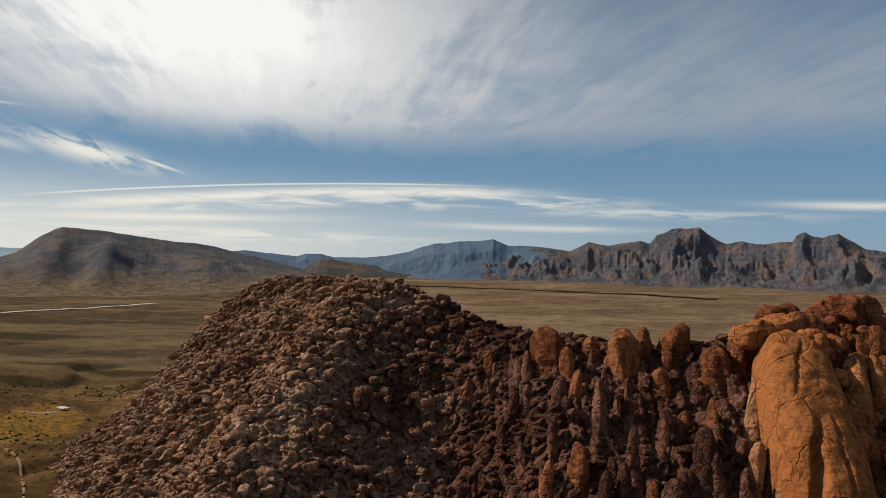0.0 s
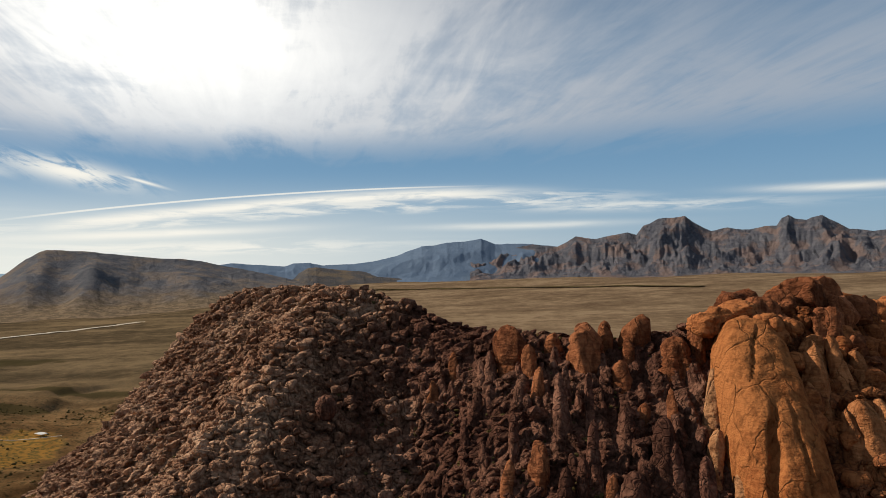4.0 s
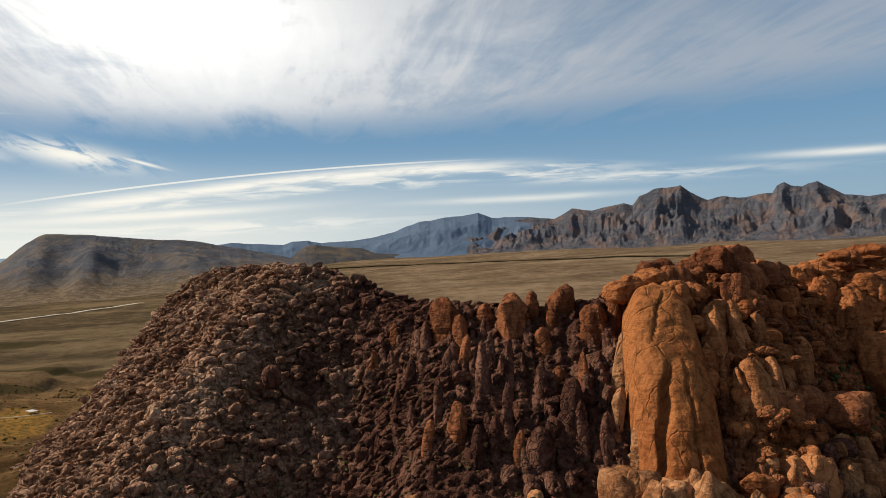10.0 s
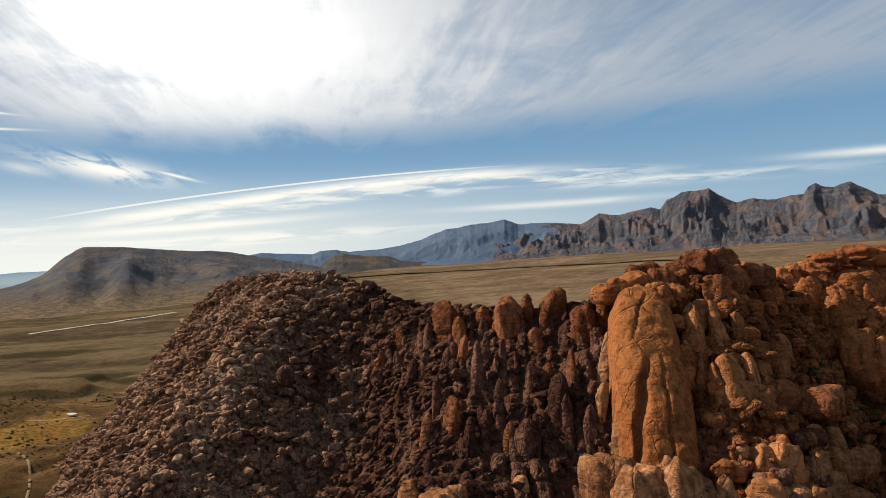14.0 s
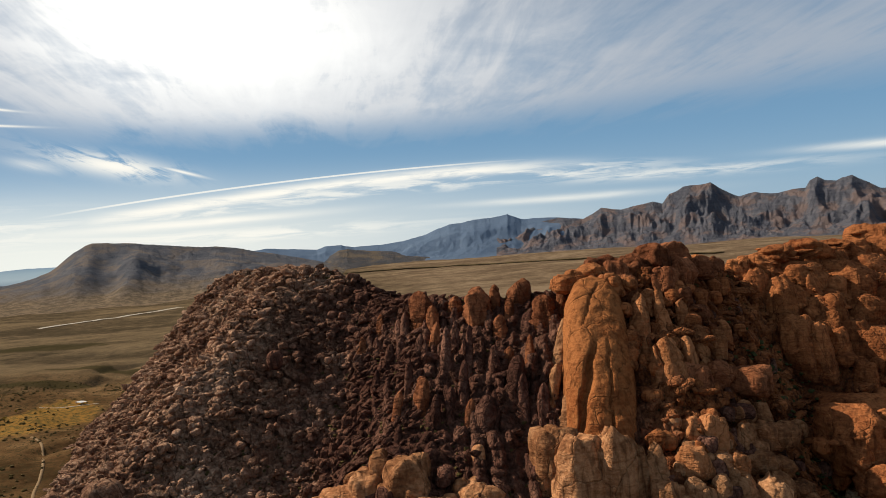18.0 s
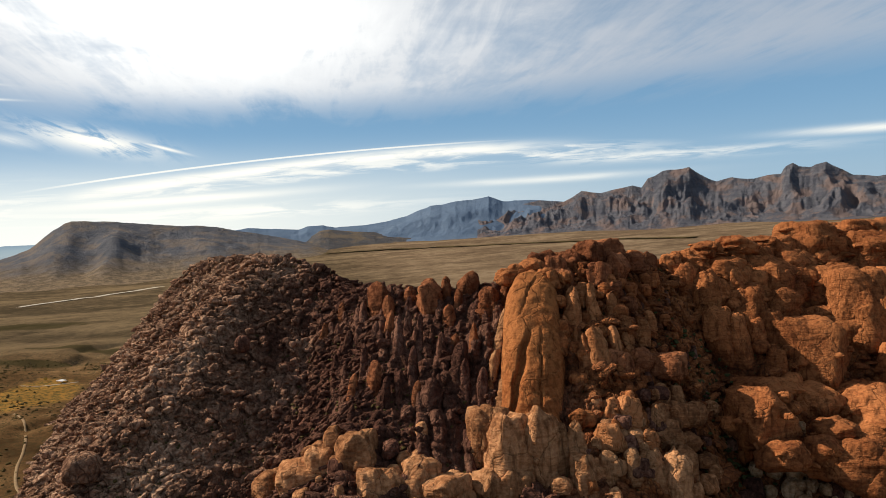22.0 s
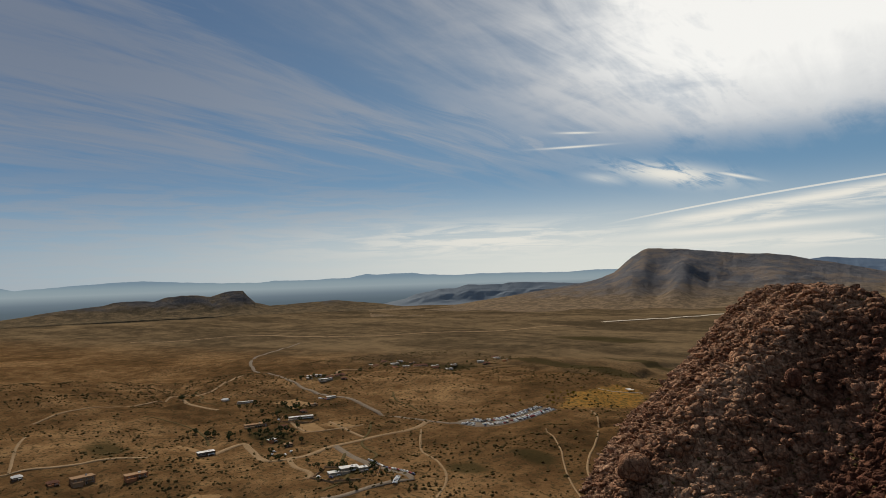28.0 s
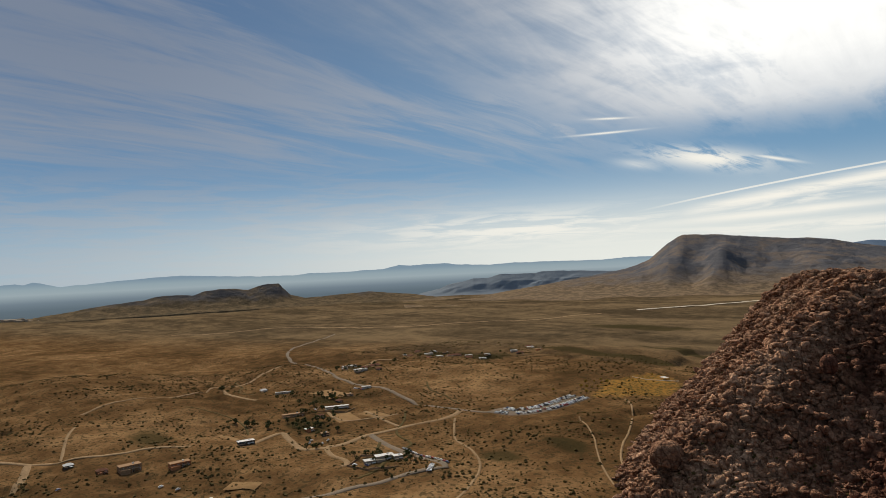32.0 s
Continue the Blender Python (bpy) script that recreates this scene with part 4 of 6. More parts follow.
for k, (x, y, z, w, h) in enumerate(lobes(DOMES + LOW_DOMES + SKYLINE_DOMES, 36.0, 1.30, RNG)):
    dome = stand(DOMES_RED[k % 7], "sandstone_dome", x, y + 0.14 * w, z, w * 0.56, w * 0.5, h * 0.58, 8, 47 * k, 0,
                 "big rounded orange sandstone dome" if w > 25 else "rounded orange sandstone dome", "domes of the red massif", "rock dome")
    if w > 14:
        knobs(dome, x, y + 0.14 * w, z, w, h, RNG)
for k, (x, y, z, w, h) in enumerate(((402, 323, 83, 46, 62), (433, 346, 97, 26, 50), (428, 394, 130, 60, 38), (372, 262, 38, 60, 40), (400, 290, 60, 50, 50))):
    dome = stand(DOMES_RED[(k + 3) % 7], "sandstone_dome", x, y + 5, z, w * 0.54, w * 0.5, h * 0.56, 8, 70 * k, 0, "huge rounded orange sandstone dome", "domes of the red massif", "rock dome")
    knobs(dome, x, y + 5, z, w, h, RNG)

# smaller columns and domes between them
made = 0
while made < 70:
    x = RNG.uniform(8, 262)
    yc = float(np.interp(x, GRID_X, GRID_Y))
    y = yc - (12 if x > 50 else 26) - RNG.uniform(0, 95)
    z = float(ridge_height(np.array([x]), np.array([y]))[0])
    if 120 < x < 180 and y < 285:
        continue
    w = RNG.uniform(4.0, 7.5)
    h = w * RNG.uniform(2.2, 3.6)
    stand(TOWERS_FACE[made % 6], "sandstone_column", x, y, z - 0.36 * h, w, w * 0.9, h, RNG.uniform(26, 40), RNG.uniform(0, 360), RNG.uniform(-7, 7),
          "weathered red-brown sandstone column", "columns on the face", "rock column")
    made += 1
made = 0
while made < 285:
    x = RNG.uniform(165, 500)
    yc = float(np.interp(x, GRID_X, GRID_Y))
    y = yc + 14 - RNG.uniform(0, 150) * RNG.uniform(0.2, 1)
    z = float(ridge_height(np.array([x]), np.array([y]))[0])
    if z < 18 or 248 < x < 280 and z > 50:
        continue
    w = RNG.uniform(2.6, 5.8) * (1.7 if x > 285 else 1.0)
    stand(SMALL_DOMES[made % 7], "small_dome", x, y, z + 0.28 * w, w, w * RNG.uniform(0.7, 1), w * RNG.uniform(0.6, 1.1), RNG.uniform(-15, 20), RNG.uniform(0, 360), 0,
          "small rounded red sandstone dome", "small domes of the red massif", "rock dome")
    made += 1
stand(PERCHED, "balanced_boulder", -42, 297, 104, 5.2, 5.0, 6.0, 0, 30, 0, "big round reddish boulder perched on the slope", "", "boulder")
stand(BOULDERS[3], "balanced_boulder", -37, 301, 112, 3.4, 3, 2.6, 0, 70, 0, "flat brown boulder leaning on a bigger one", "", "boulder")
stand(GREAT, "great_boulder", -113, 224, float(ridge_height(np.array([-113.0]), np.array([224.0]))[0]) + 5, 10.5, 10, 9, 0, 20, 0, "huge dark rounded boulder at the foot of the hill", "", "boulder")

# loose boulders over the whole ridge: the larger of the middle stretch one by one, the rest as rubble
N = 27500
bx = RNG.uniform(-330, 470, N)
by = np.interp(bx, GRID_X, GRID_Y) + 16 - RNG.uniform(0, 1, N) ** 0.9 * 300
bz = ridge_height(bx, by)
chance = np.where(bx < 5, 1.0, np.where(bx < 50, 0.65, np.where(bz < 45, 0.5, np.where((bx > 235) & (bx < 285), 0.75, np.where(bx > 165, 0.30, 0.16)))))
ok = (bz > -4) & (by > 60) & (RNG.uniform(0, 1, N) < chance)
bx, by, bz = rock_point(bx[ok], by[ok])
size = 0.75 + 2.1 * RNG.uniform(0, 1, len(bx)) ** 2.6 + 1.9 * (RNG.uniform(0, 1, len(bx)) > 0.972)
size = size * np.where(bx > 165, 1.35, 1.0)
stretch = (bx > -150) & (bx < 20) & (by < 395) & (by > 230)
order = np.argsort(-size * stretch)
singles = set(order[:300].tolist())
for k in sorted(singles):
    ob = part("boulder", BOULDERS[k % 10], ridge)
    s = size[k] * 1.1
    ob.matrix_world = pose(bx[k], by[k], bz[k] + 0.25 * s, *RNG.uniform(-25, 25, 2), RNG.uniform(0, 360)) @ Matrix.Diagonal((s * RNG.uniform(1, 1.4), s, s * RNG.uniform(0.6, 0.95), 1))
V1, F1 = ico(1)
TINY = [lumpy(V1, k + 90, 4.0, 0.35, 1.7) for k in range(14)]
SMALL = [chipped(lumpy(V2, k + 60, 5.0 + 1.5 * (k % 4), 0.26, 1.4), k + 20, 7, 0.62, 1.0) for k in range(14)]
rest = np.array([k for k in range(len(bx)) if k not in singles])
allv, allf = [], []
base = 0
for n, k in enumerate(rest):
    # slabs on the steep east face stand upright, blocks elsewhere lie every way
    tall = 1.9 if -45 < bx[k] < 10 and RNG.uniform() < 0.5 else 1.0
    m = np.array(Euler(RNG.uniform(-0.5, 0.5, 2).tolist() + [0.5 + RNG.normal() * 0.45]).to_matrix())
    little = size[k] < 1.15
    v = ((TINY if little else SMALL)[k % 14] * (size[k] * RNG.uniform(0.9, 2.1), size[k] * RNG.uniform(0.7, 1.1), size[k] * RNG.uniform(0.45, 0.9) * tall)) @ m.T
    allv.append(v + (bx[k], by[k], bz[k] + 0.15 * size[k]))
    allf.append((F1 if little else F2) + base)
    base += len(v)
rubble = quick_mesh("boulder_rubble", np.concatenate(allv), np.concatenate(allf), MIXED_ROCK, False, ridge)
tagged(rubble, "piled brown boulders and rubble", kind="stuff")


# ---- distant mountains ----
def range_mesh(name, line, base, mat, width, cliff=0.45, seed=1, rough=1.0, step=0.07, gully=9.0, hollow=1.9, coves=()):
    """A mountain from its skyline: bearings, heights above the eye in degrees and distances; base: height of its foot.
    Ravines and spurs bend its contour lines."""
    az_, el_, dist = (np.array(v, float) for v in zip(*line))
    a = np.arange(az_[0], az_[-1], step)
    top_d = np.interp(a, az_, dist)
    jag = (fractal(a * 1.1, a * 0 + seed, 4, seed, 0.55) - 0.5) * 0.10
    top = 170 + top_d * np.tan(np.radians(np.interp(a, az_, el_) + jag))
    top = np.maximum(top, base + 1)
    vs = np.concatenate([[-0.6, -0.3], np.linspace(0, 1, 56)])
    rows = []
    km = np.radians(a) * top_d / 1000
    for v in vs:
        w = max(v, 0.0)
        spur = 1 - np.abs(2 * fractal(km * gully / 3 + 0.5 * w, km * 0 + 1.7 * w + seed, 4, seed + 7, 0.55) - 1)
        fine = fractal(km * gully * 2, km * 0 + 4 * w + seed, 3, seed + 31, 0.55) - 0.5
        out = (0.55 * (spur - 0.62) + 0.22 * fine) * rough
        for bearing, half, depth, drift in coves:
            out = out - depth * np.exp(-((a - bearing - drift * w) / half) ** 2)
        u = np.clip(w - out * math.sin(math.pi * min(w * 1.02, 1)) ** 1.3, 0, 1)
        fall = np.where(u < 0.3, cliff * (u / 0.3) ** 0.9, cliff + (1 - cliff) * (1 - (1 - (u - 0.3) / 0.7) ** hollow))
        if v < 0:
            fall = np.full(len(a), -v * 1.5)
        z = base + (top - base) * np.clip(1 - fall, 0, 1) - (14 if v == 1 or v == -0.6 else 0)
        d = top_d - width * v
        rows.append(np.stack([d * np.sin(np.radians(a)), d * np.cos(np.radians(a)), z], 1))
    co = np.concatenate(rows)
    n, m = len(a), len(vs)
    i = np.arange(m - 1)[:, None] * n + np.arange(n - 1)[None, :]
    quads = np.stack([i, i + 1, i + n + 1, i + n], -1).reshape(-1, 4)[:, ::-1]
    return quick_mesh(name, co, quads, mat, True)


def mountain_material(name, dark, light, scale, blush=None, bump=10.0, foot=None):
    def build(g, geo):
        p = geo.outputs["Position"]
        sp = g.n.new("ShaderNodeSeparateXYZ")
        g.l.new(p, sp.inputs[0])
        beds = g.noise(g.vec(g.mul(sp.outputs[0], scale * 0.3), g.mul(sp.outputs[1], scale * 0.3), g.mul(sp.outputs[2], scale * 5)), 1.0, 5)
        flute = g.noise(g.vec(g.mul(sp.outputs[0], scale * 1.6), g.mul(sp.outputs[1], scale * 1.6), g.mul(sp.outputs[2], scale * 0.35)), 1.0, 6, 0.65)
        f = g.add(g.mul(g.noise(p, scale, 7, 0.7), 0.3), g.add(g.mul(beds, 0.3), g.mul(flute, 0.4)))
        r = ramp(g.n, [(0.36, dark), (0.64, light)])
        g.l.new(f, r.inputs[0])
        if not blush:
            return r.outputs[0]
        col = g.mix(g.mul(g.step(g.noise(p, scale * 0.7, 5, 0.6), 0.46, 0.62), 0.8), r.outputs[0], blush)
        if foot:
            # scrub of the plain climbs the lower slopes
            up = g.step(g.add(sp.outputs[2], g.mul(g.sub(g.noise(p, scale, 6, 0.65), 0.5), 160.0)), foot[0], foot[1])
            col = g.mix(up, g.mix(g.step(g.noise(p, scale * 2, 6, 0.7), 0.42, 0.6), foot[2], foot[3]), col)
        return col
    def height(g, geo):
        p = geo.outputs["Position"]
        sp = g.n.new("ShaderNodeSeparateXYZ")
        g.l.new(p, sp.inputs[0])
        flute = g.noise(g.vec(g.mul(sp.outputs[0], scale * 2.0), g.mul(sp.outputs[1], scale * 2.0), g.mul(sp.outputs[2], scale * 0.5)), 1.0, 7, 0.65)
        return g.add(g.mul(g.noise(p, scale * 3, 8, 0.7), bump), g.mul(flute, bump * 2.2))
    return material(name, build, 0.95, height, 0.0)


# rock tones with the air's haze mixed into the colour: bluer and paler
RANGE_ROCK = mountain_material("hazed_cliff_rock", (0.070, 0.076, 0.098), (0.165, 0.160, 0.172), 0.012, (0.225, 0.160, 0.138), 22.0)
HAZE_BLUE_ROCK = mountain_material("hazed_blue_rock", (0.090, 0.130, 0.195), (0.125, 0.170, 0.235), 0.006, None, 6.0)
HAZE_ROCK = mountain_material("far_hazed_hills", (0.15, 0.18, 0.215), (0.19, 0.22, 0.25), 0.006, None, 1.5)
HILL_ROCK = mountain_material("hazed_hill_rock", (0.052, 0.054, 0.062), (0.108, 0.098, 0.092), 0.010, (0.15, 0.115, 0.078), 6.0, (30.0, 90.0, (0.085, 0.066, 0.042), (0.150, 0.110, 0.066)))
MESA_ROCK = mountain_material("hazed_mesa_rock", (0.066, 0.072, 0.087), (0.138, 0.133, 0.137), 0.012, (0.170, 0.136, 0.112), 7.0, (20.0, 130.0, (0.125, 0.095, 0.064), (0.215, 0.155, 0.098)))

# skylines: bearing and height over the eye, in degrees
def at(distance, line):
    return [(bearing, height, distance) for bearing, height in line]


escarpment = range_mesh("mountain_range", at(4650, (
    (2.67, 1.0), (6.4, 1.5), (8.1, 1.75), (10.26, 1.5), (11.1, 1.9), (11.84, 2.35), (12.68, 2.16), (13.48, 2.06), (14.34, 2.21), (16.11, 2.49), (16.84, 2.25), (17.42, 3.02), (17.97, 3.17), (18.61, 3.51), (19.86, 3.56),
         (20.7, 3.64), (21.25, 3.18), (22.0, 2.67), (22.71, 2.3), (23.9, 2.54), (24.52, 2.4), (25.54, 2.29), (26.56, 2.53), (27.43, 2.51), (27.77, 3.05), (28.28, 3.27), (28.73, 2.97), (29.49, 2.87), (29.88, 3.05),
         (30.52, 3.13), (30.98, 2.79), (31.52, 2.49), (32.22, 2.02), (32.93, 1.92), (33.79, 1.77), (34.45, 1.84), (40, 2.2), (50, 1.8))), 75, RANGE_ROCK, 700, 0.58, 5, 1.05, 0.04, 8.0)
tagged(escarpment, "jagged grey and rust sandstone mountain escarpment", "mountain", kind="structure")
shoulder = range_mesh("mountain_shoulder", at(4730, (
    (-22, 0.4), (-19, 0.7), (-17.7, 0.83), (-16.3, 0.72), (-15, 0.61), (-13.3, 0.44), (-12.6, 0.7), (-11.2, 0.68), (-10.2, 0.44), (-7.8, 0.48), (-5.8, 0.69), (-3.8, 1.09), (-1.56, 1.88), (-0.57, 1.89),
        (0.69, 2.18), (2.18, 2.16), (3.68, 2.38), (4.89, 1.88), (6.13, 1.91), (8.1, 1.8), (10.3, 1.5), (13, 0.9), (15, 0))), 62, HAZE_BLUE_ROCK, 700, 0.30, 8, 0.35, 0.06, 5.0)
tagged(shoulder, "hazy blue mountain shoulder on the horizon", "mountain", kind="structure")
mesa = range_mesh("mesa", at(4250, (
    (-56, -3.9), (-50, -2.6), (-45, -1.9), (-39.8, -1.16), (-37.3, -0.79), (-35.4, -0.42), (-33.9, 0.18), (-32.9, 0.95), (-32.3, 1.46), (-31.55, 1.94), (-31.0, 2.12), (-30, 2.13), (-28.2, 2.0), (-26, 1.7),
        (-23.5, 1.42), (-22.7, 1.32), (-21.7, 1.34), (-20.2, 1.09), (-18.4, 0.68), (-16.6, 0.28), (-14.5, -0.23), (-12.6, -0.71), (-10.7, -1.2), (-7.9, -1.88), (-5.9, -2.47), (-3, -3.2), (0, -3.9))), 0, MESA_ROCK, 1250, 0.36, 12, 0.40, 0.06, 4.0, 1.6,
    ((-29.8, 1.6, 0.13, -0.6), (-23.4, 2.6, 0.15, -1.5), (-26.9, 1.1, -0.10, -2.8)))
tagged(mesa, "flat-topped brown desert mesa with gullied flanks", "mesa", kind="structure")
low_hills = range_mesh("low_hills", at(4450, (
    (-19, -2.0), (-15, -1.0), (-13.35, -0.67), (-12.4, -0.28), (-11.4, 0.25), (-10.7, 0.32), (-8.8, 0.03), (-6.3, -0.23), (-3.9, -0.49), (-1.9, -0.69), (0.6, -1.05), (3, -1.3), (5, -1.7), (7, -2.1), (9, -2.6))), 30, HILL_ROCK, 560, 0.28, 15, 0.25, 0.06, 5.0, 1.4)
tagged(low_hills, "low brown hills on the far side of the plain", "hill", kind="structure")
round_hill = range_mesh("low_hills", at(4250, ((-2.5, -2.6), (-0.9, -1.75), (0.3, -1.36), (1.6, -1.2), (3.1, -1.28), (4.5, -1.57), (6, -2.08), (7.2, -2.53), (8.5, -2.9))),
                        30, HILL_ROCK, 320, 0.25, 19, 0.2, 0.06, 5.0, 1.4)
tagged(round_hill, "rounded brown hill on the plain", "hill", kind="structure")
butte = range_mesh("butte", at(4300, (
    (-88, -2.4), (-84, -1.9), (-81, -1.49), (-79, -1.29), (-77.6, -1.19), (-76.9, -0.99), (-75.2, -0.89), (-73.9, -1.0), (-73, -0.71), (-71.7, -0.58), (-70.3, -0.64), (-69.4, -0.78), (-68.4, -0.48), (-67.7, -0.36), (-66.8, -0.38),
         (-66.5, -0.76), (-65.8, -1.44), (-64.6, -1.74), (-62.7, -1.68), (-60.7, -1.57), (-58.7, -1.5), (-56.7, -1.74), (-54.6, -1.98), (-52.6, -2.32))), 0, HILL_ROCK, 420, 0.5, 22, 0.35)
tagged(butte, "dark low butte with a stepped end on the plain", "butte", kind="structure")
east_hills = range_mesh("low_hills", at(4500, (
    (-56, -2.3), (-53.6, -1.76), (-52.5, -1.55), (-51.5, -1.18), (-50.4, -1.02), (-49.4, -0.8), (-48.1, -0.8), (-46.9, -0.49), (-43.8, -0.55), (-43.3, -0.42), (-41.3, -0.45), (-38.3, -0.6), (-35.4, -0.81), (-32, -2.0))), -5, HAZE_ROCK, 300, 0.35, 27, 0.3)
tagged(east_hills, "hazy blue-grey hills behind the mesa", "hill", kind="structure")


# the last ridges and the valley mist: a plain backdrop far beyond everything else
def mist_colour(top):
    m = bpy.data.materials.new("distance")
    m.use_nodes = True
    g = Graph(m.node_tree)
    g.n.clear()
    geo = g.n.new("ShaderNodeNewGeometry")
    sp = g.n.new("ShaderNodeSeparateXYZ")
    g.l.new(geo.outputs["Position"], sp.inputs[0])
    # mist tones painted by height; the sheet glows instead of taking light
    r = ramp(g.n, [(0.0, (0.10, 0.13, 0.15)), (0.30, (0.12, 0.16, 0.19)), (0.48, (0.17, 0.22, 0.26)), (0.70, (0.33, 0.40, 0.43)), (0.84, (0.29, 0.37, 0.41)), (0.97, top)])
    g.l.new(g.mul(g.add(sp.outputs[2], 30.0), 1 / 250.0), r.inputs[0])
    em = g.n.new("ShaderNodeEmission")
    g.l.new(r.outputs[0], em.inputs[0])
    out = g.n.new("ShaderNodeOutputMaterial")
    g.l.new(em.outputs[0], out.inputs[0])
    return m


def backdrop(name, line, mat, seed):
    az_, el_, dist = (np.array(v, float) for v in zip(*line))
    a = np.arange(az_[0], az_[-1], 0.08)
    d = np.interp(a, az_, dist)
    top = 170 + d * np.tan(np.radians(np.interp(a, az_, el_) + (fractal(a * 1.2, a * 0, 5, seed, 0.55) - 0.5) * 0.10))
    co = np.concatenate([np.stack([d * np.sin(np.radians(a)), d * np.cos(np.radians(a)), z], 1) for z in (top, np.full(len(a), -40.0))])
    i = np.arange(len(a) - 1)
    n = len(a)
    return tagged(quick_mesh(name, co, np.stack([i, i + 1, i + n + 1, i + n], 1), mat), "far hazy ridge line over the valley", "backdrop", kind="structure")


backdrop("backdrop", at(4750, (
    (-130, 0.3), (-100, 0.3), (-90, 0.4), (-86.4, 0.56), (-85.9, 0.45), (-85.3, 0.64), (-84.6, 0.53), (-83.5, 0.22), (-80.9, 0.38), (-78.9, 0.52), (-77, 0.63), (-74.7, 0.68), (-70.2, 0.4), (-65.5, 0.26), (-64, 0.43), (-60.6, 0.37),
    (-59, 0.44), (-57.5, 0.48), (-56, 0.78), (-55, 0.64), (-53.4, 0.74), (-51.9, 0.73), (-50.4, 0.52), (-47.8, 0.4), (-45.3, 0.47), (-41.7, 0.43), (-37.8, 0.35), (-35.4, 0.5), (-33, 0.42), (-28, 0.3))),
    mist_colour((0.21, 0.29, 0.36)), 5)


# ---- the basin: roads, houses, cars, plants ----
def drape(x, y):
    return float(ground_height(np.array([x]), np.array([y]))[0])


def speckled(name, dark, light, scale, rough=0.9, bump=0.05):
    def build(g, geo):
        f = g.add(g.mul(g.noise(geo.outputs["Position"], scale, 6, 0.65), 0.7), g.mul(g.noise(geo.outputs["Position"], scale * 0.08, 3), 0.3))
        r = ramp(g.n, [(0.35, dark), (0.65, light)])
        g.l.new(f, r.inputs[0])
        return r.outputs[0]
    return material(name, build, rough, (lambda g, geo: g.mul(g.noise(geo.outputs["Position"], scale, 5, 0.6), bump)) if bump else None, 0.02)


ASPHALT = speckled("worn_asphalt", (0.13, 0.102, 0.075), (0.21, 0.168, 0.125), 0.6)
DIRT = speckled("pale_dirt_track", (0.19, 0.125, 0.066), (0.30, 0.205, 0.115), 0.4)
CONCRETE = speckled("pale_road", (0.42, 0.36, 0.28), (0.56, 0.50, 0.40), 0.2)
STUCCO = speckled("sand_stucco", (0.24, 0.145, 0.08), (0.34, 0.215, 0.125), 0.8)
BRICKY = speckled("terracotta_stucco", (0.30, 0.12, 0.055), (0.40, 0.18, 0.085), 0.8)
WHITE_WALL = speckled("white_stucco", (0.26, 0.205, 0.15), (0.38, 0.31, 0.235), 0.8)
WHITE_ROOF = speckled("white_roofing", (0.50, 0.49, 0.47), (0.66, 0.65, 0.62), 0.5, 0.6)
BROWN_ROOF = speckled("brown_tile_roof", (0.12, 0.055, 0.035), (0.20, 0.095, 0.06), 1.5)
DARK_WALL = speckled("dark_timber_wall", (0.06, 0.045, 0.035), (0.11, 0.085, 0.065), 1.0)
GLASS = material("window_glass", lambda g, geo: (0.03, 0.04, 0.05), 0.08, None, 0.6)
FRAME = material("window_frame", lambda g, geo: (0.55, 0.52, 0.48), 0.5)
TYRE = material("tyre_rubber", lambda g, geo: (0.02, 0.02, 0.02), 0.85)
BARK = speckled("bark", (0.07, 0.05, 0.035), (0.13, 0.10, 0.07), 4.0)
LEAF = speckled("dry_green_leaves", (0.030, 0.036, 0.014), (0.075, 0.080, 0.030), 1.2)
GOLD_LEAF = speckled("autumn_leaves", (0.16, 0.11, 0.018), (0.30, 0.20, 0.035), 1.2)
SCRUB = speckled("desert_bush", (0.050, 0.038, 0.014), (0.11, 0.080, 0.030), 1.0)


def strip(name, pts, width, mat, label, category="road", lift=0.3):
    """A track that follows the ground, smoothed between its turns."""
    p = np.array(pts, float)
    dense = []
    for k in range(len(p) - 1):
        a, b, c, d = p[max(k - 1, 0)], p[k], p[k + 1], p[min(k + 2, len(p) - 1)]
        n = max(2, int(np.hypot(*(c - b)) / 5))
        for u in np.arange(n) / n:
            dense.append(0.5 * (2 * b + (c - a) * u + (2 * a - 5 * b + 4 * c - d) * u * u + (3 * b - a - 3 * c + d) * u ** 3))
    dense = np.array(dense + [p[-1]])
    tang = np.gradient(dense, axis=0)
    side = np.stack([-tang[:, 1], tang[:, 0]], 1) / np.maximum(np.hypot(tang[:, 0], tang[:, 1]), 1e-6)[:, None]
    wob = 1 + 0.22 * (fractal(dense[:, 0] / 9, dense[:, 1] / 9, 2, 3) - 0.5)
    rows = []
    for f, drop in ((-0.56, -0.5), (-0.5, 0.0), (0.0, 0.12), (0.5, 0.0), (0.56, -0.5)):
        q = dense + side * (f * width * wob)[:, None]
        rows.append(np.stack([q[:, 0], q[:, 1], ground_height(dense[:, 0], dense[:, 1]) + lift + drop], 1))
    co = np.concatenate(rows)
    n = len(dense)
    i = np.arange(4)[:, None] * n + np.arange(n - 1)[None, :]
    ob = quick_mesh(name, co, np.stack([i, i + n, i + n + 1, i + 1], -1).reshape(-1, 4)[:, ::-1], mat)
    return tagged(ob, label, category, kind="structure")


